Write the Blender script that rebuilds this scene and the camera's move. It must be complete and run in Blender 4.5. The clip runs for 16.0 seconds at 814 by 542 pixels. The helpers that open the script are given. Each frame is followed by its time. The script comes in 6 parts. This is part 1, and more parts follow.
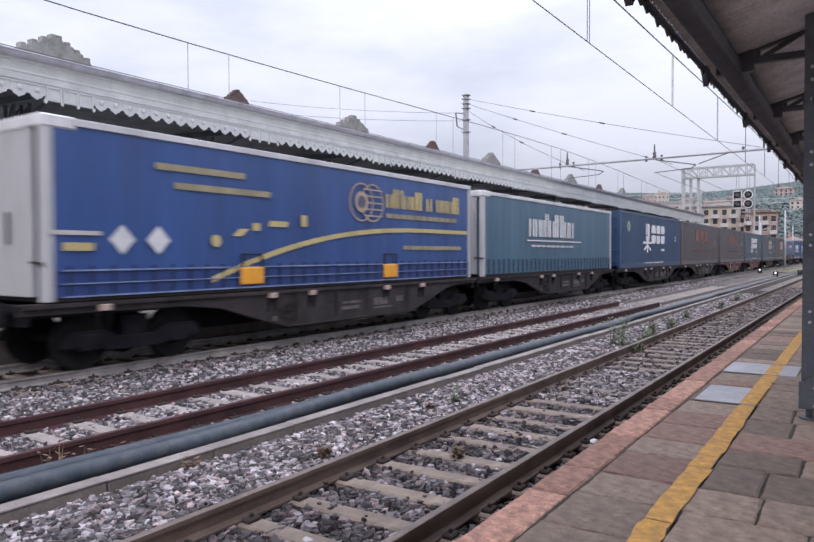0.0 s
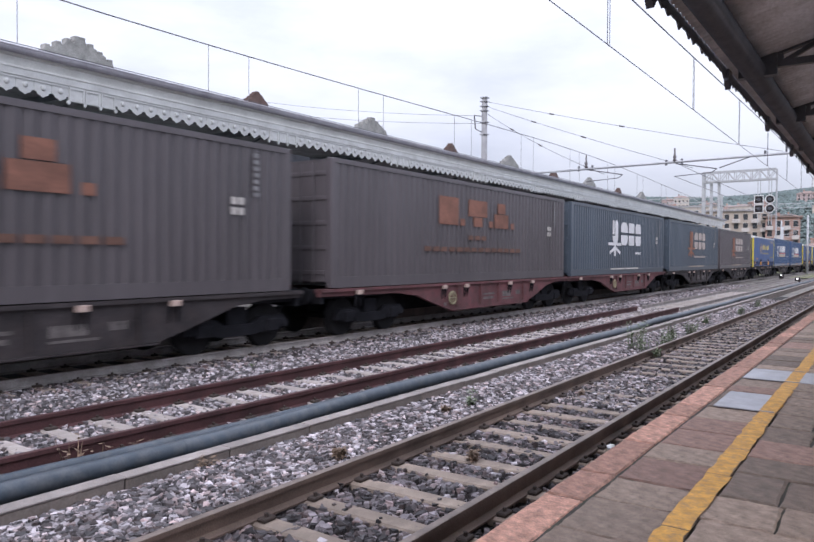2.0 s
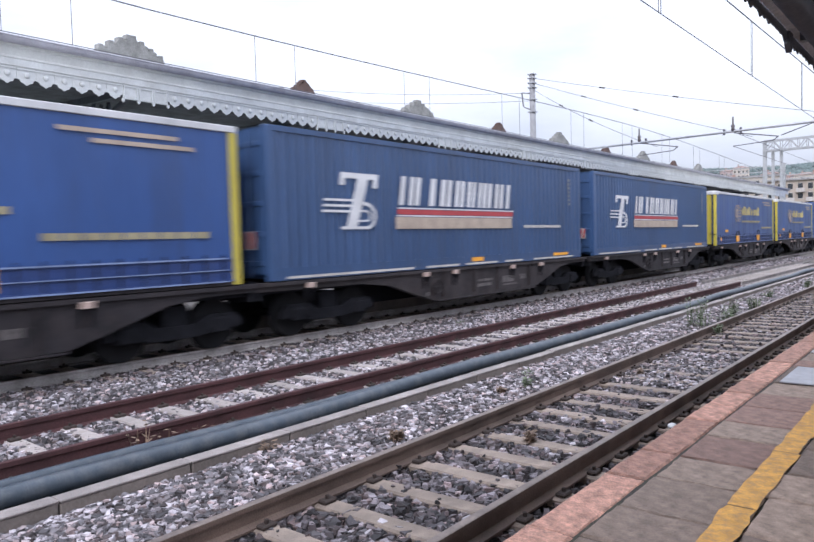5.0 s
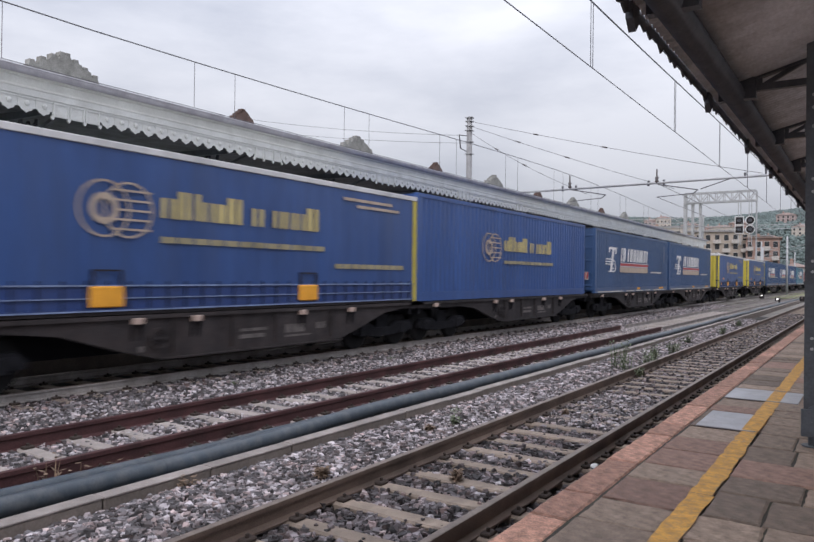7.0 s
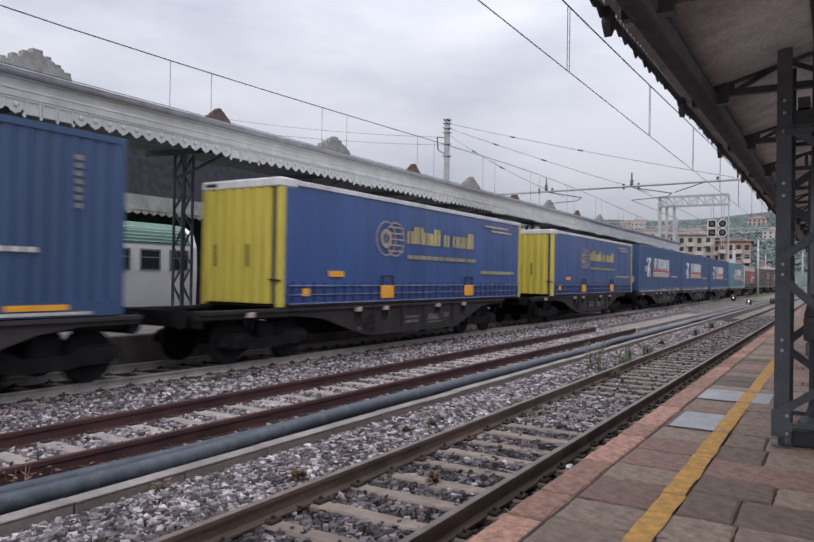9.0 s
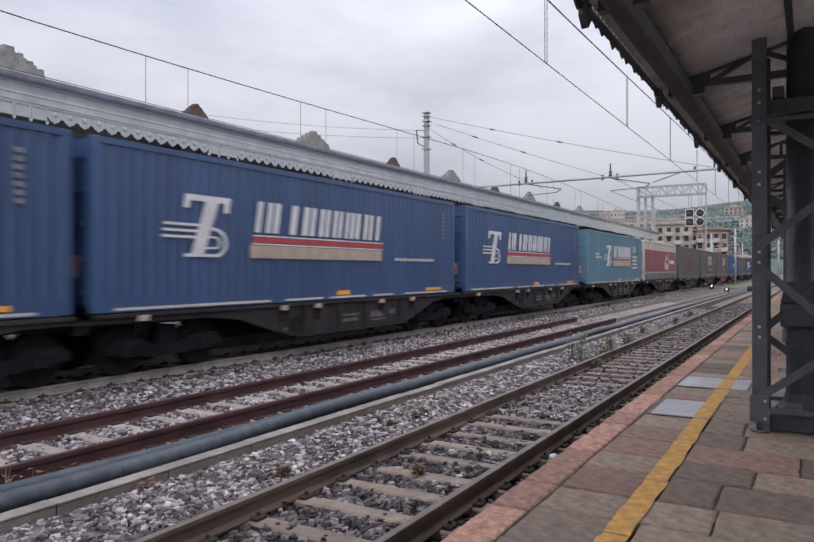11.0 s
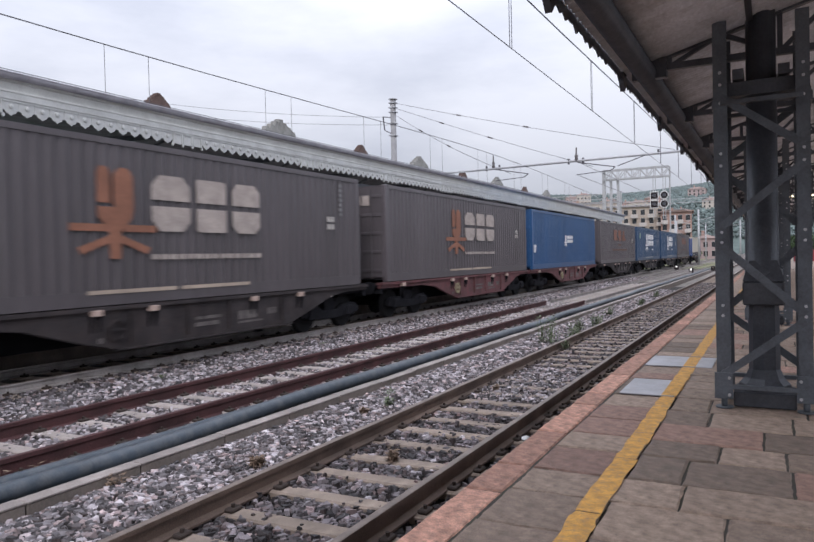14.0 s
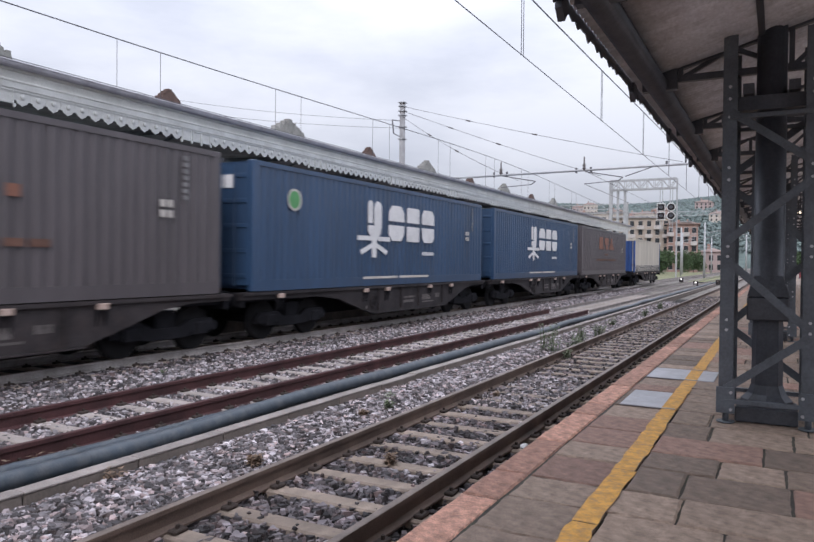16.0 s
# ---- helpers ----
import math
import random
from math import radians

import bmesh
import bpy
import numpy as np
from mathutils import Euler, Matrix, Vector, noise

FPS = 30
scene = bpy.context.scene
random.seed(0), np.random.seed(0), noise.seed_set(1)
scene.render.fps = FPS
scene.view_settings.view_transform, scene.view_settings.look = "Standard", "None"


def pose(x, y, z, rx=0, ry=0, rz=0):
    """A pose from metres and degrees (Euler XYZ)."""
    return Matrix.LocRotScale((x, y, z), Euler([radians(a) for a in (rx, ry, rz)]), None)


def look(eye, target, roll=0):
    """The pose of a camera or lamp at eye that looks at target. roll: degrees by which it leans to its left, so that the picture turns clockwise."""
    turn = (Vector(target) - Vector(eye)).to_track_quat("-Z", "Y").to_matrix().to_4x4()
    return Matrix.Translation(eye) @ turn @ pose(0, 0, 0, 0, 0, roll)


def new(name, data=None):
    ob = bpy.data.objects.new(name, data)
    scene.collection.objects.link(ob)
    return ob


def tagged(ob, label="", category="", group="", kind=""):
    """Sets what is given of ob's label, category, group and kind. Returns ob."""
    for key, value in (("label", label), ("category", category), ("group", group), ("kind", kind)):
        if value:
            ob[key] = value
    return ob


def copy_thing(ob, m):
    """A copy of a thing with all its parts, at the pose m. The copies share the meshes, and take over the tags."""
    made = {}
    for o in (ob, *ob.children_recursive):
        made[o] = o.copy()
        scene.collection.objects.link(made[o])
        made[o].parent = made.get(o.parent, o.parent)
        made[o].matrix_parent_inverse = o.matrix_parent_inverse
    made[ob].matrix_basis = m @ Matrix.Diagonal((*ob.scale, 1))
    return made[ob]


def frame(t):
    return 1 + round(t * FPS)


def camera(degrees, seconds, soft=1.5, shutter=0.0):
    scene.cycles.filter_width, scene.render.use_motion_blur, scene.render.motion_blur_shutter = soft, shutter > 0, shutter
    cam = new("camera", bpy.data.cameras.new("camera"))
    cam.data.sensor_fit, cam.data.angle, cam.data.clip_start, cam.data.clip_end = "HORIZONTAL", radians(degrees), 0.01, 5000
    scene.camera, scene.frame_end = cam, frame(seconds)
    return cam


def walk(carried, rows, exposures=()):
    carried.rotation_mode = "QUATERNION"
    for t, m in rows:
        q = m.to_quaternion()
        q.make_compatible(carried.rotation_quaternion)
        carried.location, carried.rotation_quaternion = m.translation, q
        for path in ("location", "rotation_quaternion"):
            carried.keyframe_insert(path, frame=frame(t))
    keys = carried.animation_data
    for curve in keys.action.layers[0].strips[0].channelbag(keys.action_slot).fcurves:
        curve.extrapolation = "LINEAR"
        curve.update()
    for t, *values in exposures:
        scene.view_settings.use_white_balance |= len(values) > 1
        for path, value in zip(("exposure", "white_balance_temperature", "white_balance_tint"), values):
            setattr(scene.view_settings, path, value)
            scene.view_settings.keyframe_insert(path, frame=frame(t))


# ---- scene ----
# The eye stands still over the platform; x runs across the tracks, y along them, z = 0 is the near track's rail top.
EYE = Vector((0.0, 0.0, 1.95))


def aim(yaw, pitch, roll):
    """Pose of the camera at EYE; yaw turns left from the tracks' direction."""
    y, p = radians(yaw), radians(pitch)
    way = Vector((-math.sin(y) * math.cos(p), math.cos(y) * math.cos(p), math.sin(p)))
    return look(EYE, EYE + way * 10, roll)


cam = camera(61.04, 16.0, soft=1.55, shutter=0.18)
PATH = [
    (0.0, 33.59, -1.34, -0.16), (0.5, 33.76, -1.42, -0.45), (1.0, 33.48, -1.65, -0.54), (1.5, 33.55, -1.73, -0.36),
    (2.0, 34.99, -1.16, 0.35), (2.1, 36.2, -1.15, 0.45), (2.3, 41.4, -1.3, 0.85), (2.4, 44.0, -1.45, 1.05),
    (2.5, 45.64, -1.56, 1.15), (3.0, 46.41, -1.80, 0.52), (3.5, 46.14, -2.39, 0.20), (4.0, 44.19, -3.06, -1.47),
    (4.5, 41.14, -3.09, -2.16), (5.0, 39.27, -2.52, -1.59), (7.5, 33.25, 0.55, 0.94), (8.0, 33.14, 0.26, 0.95),
    (8.5, 32.55, 0.31, 0.92), (9.0, 31.85, 0.50, 0.89), (11.5, 29.82, -0.28, -0.65), (12.0, 29.56, -0.52, -1.55),
    (12.5, 29.03, -0.98, -1.45), (13.0, 28.17, -1.53, -1.61), (13.5, 27.87, -1.35, -1.55), (14.0, 27.85, -1.10, -1.33),
    (14.5, 27.76, -1.11, -1.28), (15.0, 27.68, -1.11, -1.05), (15.5, 27.75, -0.93, -0.52), (16.0, 28.19, -0.81, 0.58),
]
walk(cam, [(t, aim(a, b, c)) for t, a, b, c in PATH], exposures=[
    (0.0, 0.15, 6130, 22), (1.5, 0.21, 6090, 22), (2.0, 0.32, 6060, 21), (2.5, 0.68, 5920, 19), (3.5, 0.82, 5920, 19), (4.5, 0.70, 5930, 19), (5.0, 0.50, 5960, 19),
    (7.5, -0.10, 6390, 18), (8.5, -0.10, 6350, 19), (9.0, -0.16, 6350, 19), (11.5, -0.13, 6340, 20), (12.5, -0.07, 6280, 19), (14.5, 0.10, 6240, 19), (16.0, 0.11, 6210, 19)])

# ---- light: an overcast sky ----
world = bpy.data.worlds.new("sky")
scene.world = world
world.use_nodes = True
wn, wl = world.node_tree.nodes, world.node_tree.links
bg = wn["Background"]
sky = wn.new("ShaderNodeTexSky")
sky.sky_type, sky.sun_disc = "NISHITA", False
sky.sun_elevation, sky.sun_rotation = radians(50), radians(200)
sky.air_density, sky.dust_density = 1.0, 3.0
coord = wn.new("ShaderNodeTexCoord")
stretch = wn.new("ShaderNodeMapping")
stretch.inputs["Scale"].default_value = (1.0, 1.0, 3.2)
clouds = wn.new("ShaderNodeTexNoise")
clouds.inputs["Scale"].default_value, clouds.inputs["Detail"].default_value = 1.7, 7.0
clouds.inputs["Roughness"].default_value = 0.55
ramp = wn.new("ShaderNodeValToRGB")
ramp.color_ramp.elements[0].position, ramp.color_ramp.elements[0].color = 0.36, (5.15, 5.65, 6.2, 1)
ramp.color_ramp.elements[1].position, ramp.color_ramp.elements[1].color = 0.64, (8.45, 8.92, 9.12, 1)
veil = wn.new("ShaderNodeMixRGB")
veil.inputs[0].default_value = 0.9
wl.new(coord.outputs["Generated"], stretch.inputs["Vector"])
wl.new(stretch.outputs["Vector"], clouds.inputs["Vector"])
wl.new(clouds.outputs["Fac"], ramp.inputs["Fac"])
wl.new(sky.outputs["Color"], veil.inputs[1])
wl.new(ramp.outputs["Color"], veil.inputs[2])
# an overcast sky is brightest overhead
split, rise, gain = wn.new("ShaderNodeSeparateXYZ"), wn.new("ShaderNodeMapRange"), wn.new("ShaderNodeVectorMath")
rise.inputs["From Min"].default_value, rise.inputs["From Max"].default_value = 0.0, 0.95
rise.inputs["To Min"].default_value, rise.inputs["To Max"].default_value = 0.65, 2.6
gain.operation = "SCALE"
wl.new(coord.outputs["Generated"], split.inputs["Vector"])
wl.new(split.outputs["Z"], rise.inputs["Value"])
wl.new(veil.outputs["Color"], gain.inputs[0])
wl.new(rise.outputs["Result"], gain.inputs["Scale"])
wl.new(gain.outputs["Vector"], bg.inputs["Color"])
bg.inputs["Strength"].default_value = 0.095
sun = new("sun", bpy.data.lights.new("sun", "SUN"))
sun.data.energy, sun.data.angle, sun.data.color = 1.1, radians(20), (1.0, 0.96, 0.9)
sun.matrix_world = look((25, -45, 45), (0, 10, 0))


# ---- materials ----
def mat(name, color, rough=0.7, metal=0.0, vary=0.25, scale=3.0, fine=40.0, bump=0.15, dirt=None, amount=0.0, island=0.0, rand=0.0, streak=False, depth=0.01, tint=None, spec=0.5):
    """A worn surface: two scales of tone, optional dirt colour in patches, bump, and variation by piece."""
    m = bpy.data.materials.new(name)
    m.use_nodes = True
    n, l = m.node_tree.nodes, m.node_tree.links
    b = n["Principled BSDF"]
    b.inputs["Roughness"].default_value, b.inputs["Metallic"].default_value = rough, metal
    b.inputs["Specular IOR Level"].default_value = spec
    c = n.new("ShaderNodeTexCoord")
    mp = n.new("ShaderNodeMapping")
    mp.inputs["Scale"].default_value = (1, 1, 0.12) if streak else (1, 1, 1)
    l.new(c.outputs["Object"], mp.inputs["Vector"])
    big, small = n.new("ShaderNodeTexNoise"), n.new("ShaderNodeTexNoise")
    for t, s in ((big, scale), (small, fine)):
        t.inputs["Scale"].default_value, t.inputs["Detail"].default_value = s, 5.0
        l.new(mp.outputs["Vector"], t.inputs["Vector"])
    def tone(fac, lo, hi):
        r = n.new("ShaderNodeMapRange")
        r.inputs["From Min"].default_value, r.inputs["From Max"].default_value = 0.3, 0.7
        r.inputs["To Min"].default_value, r.inputs["To Max"].default_value = lo, hi
        l.new(fac, r.inputs["Value"])
        return r.outputs["Result"]
    def times(a, bb):
        x = n.new("ShaderNodeMath")
        x.operation = "MULTIPLY"
        l.new(a, x.inputs[0])
        l.new(bb, x.inputs[1])
        return x.outputs[0]
    f = times(tone(big.outputs["Fac"], 1 - vary, 1 + vary), tone(small.outputs["Fac"], 1 - vary * 0.6, 1 + vary * 0.6))
    for on, src in ((island, "isl"), (rand, "obj")):
        if on:
            g = n.new("ShaderNodeNewGeometry") if src == "isl" else n.new("ShaderNodeObjectInfo")
            r = n.new("ShaderNodeMapRange")
            r.inputs["To Min"].default_value, r.inputs["To Max"].default_value = 1 - on, 1 + on
            chance = g.outputs["Random Per Island" if src == "isl" else "Random"]
            if on > 0.8:                          # many dark stones, few bright ones
                bend = n.new("ShaderNodeMath")
                bend.operation, bend.inputs[1].default_value = "POWER", 2.3
                l.new(chance, bend.inputs[0])
                chance = bend.outputs[0]
                r.inputs["To Min"].default_value, r.inputs["To Max"].default_value = 0.25, 2.75
            l.new(chance, r.inputs["Value"])
            f = times(f, r.outputs["Result"])
            if src == "isl":
                isl = g
    mix = n.new("ShaderNodeVectorMath")
    mix.operation = "SCALE"
    mix.inputs[0].default_value = color[:3]
    l.new(f, mix.inputs["Scale"])
    out = mix.outputs["Vector"]
    if island and tint:
        w1, w2, w3 = n.new("ShaderNodeMath"), n.new("ShaderNodeMath"), n.new("ShaderNodeMapRange")
        w1.operation, w2.operation = "MULTIPLY", "FRACT"
        w1.inputs[1].default_value = 17.3
        l.new(isl.outputs["Random Per Island"], w1.inputs[0])
        l.new(w1.outputs[0], w2.inputs[0])
        w3.inputs["From Min"].default_value, w3.inputs["To Max"].default_value = 0.55, 0.85
        l.new(w2.outputs[0], w3.inputs["Value"])
        tm = n.new("ShaderNodeMixRGB")
        tm.blend_type = "MULTIPLY"
        tm.inputs[2].default_value = (*tint, 1)
        l.new(w3.outputs["Result"], tm.inputs[0])
        l.new(out, tm.inputs[1])
        out = tm.outputs[0]
    if dirt:
        spots = n.new("ShaderNodeTexNoise")
        spots.inputs["Scale"].default_value, spots.inputs["Detail"].default_value = scale * 1.7, 8.0
        spots.inputs["Roughness"].default_value = 0.7
        l.new(mp.outputs["Vector"], spots.inputs["Vector"])
        r = n.new("ShaderNodeMapRange")
        r.inputs["From Min"].default_value, r.inputs["From Max"].default_value = 0.45, 0.7
        r.inputs["To Max"].default_value = amount
        l.new(spots.outputs["Fac"], r.inputs["Value"])
        mx = n.new("ShaderNodeMixRGB")
        mx.inputs[2].default_value = (*dirt, 1)
        l.new(r.outputs["Result"], mx.inputs[0])
        l.new(out, mx.inputs[1])
        out = mx.outputs[0]
    l.new(out, b.inputs["Base Color"])
    if bump:
        bp = n.new("ShaderNodeBump")
        bp.inputs["Strength"].default_value, bp.inputs["Distance"].default_value = bump, depth
        l.new(small.outputs["Fac"], bp.inputs["Height"])
        l.new(bp.outputs["Normal"], b.inputs["Normal"])
    return m


def glow(name, color, power):
    m = bpy.data.materials.new(name)
    m.use_nodes = True
    b = m.node_tree.nodes["Principled BSDF"]
    b.inputs["Base Color"].default_value = (*color, 1)
    b.inputs["Emission Color"].default_value, b.inputs["Emission Strength"].default_value = (*color, 1), power
    return m


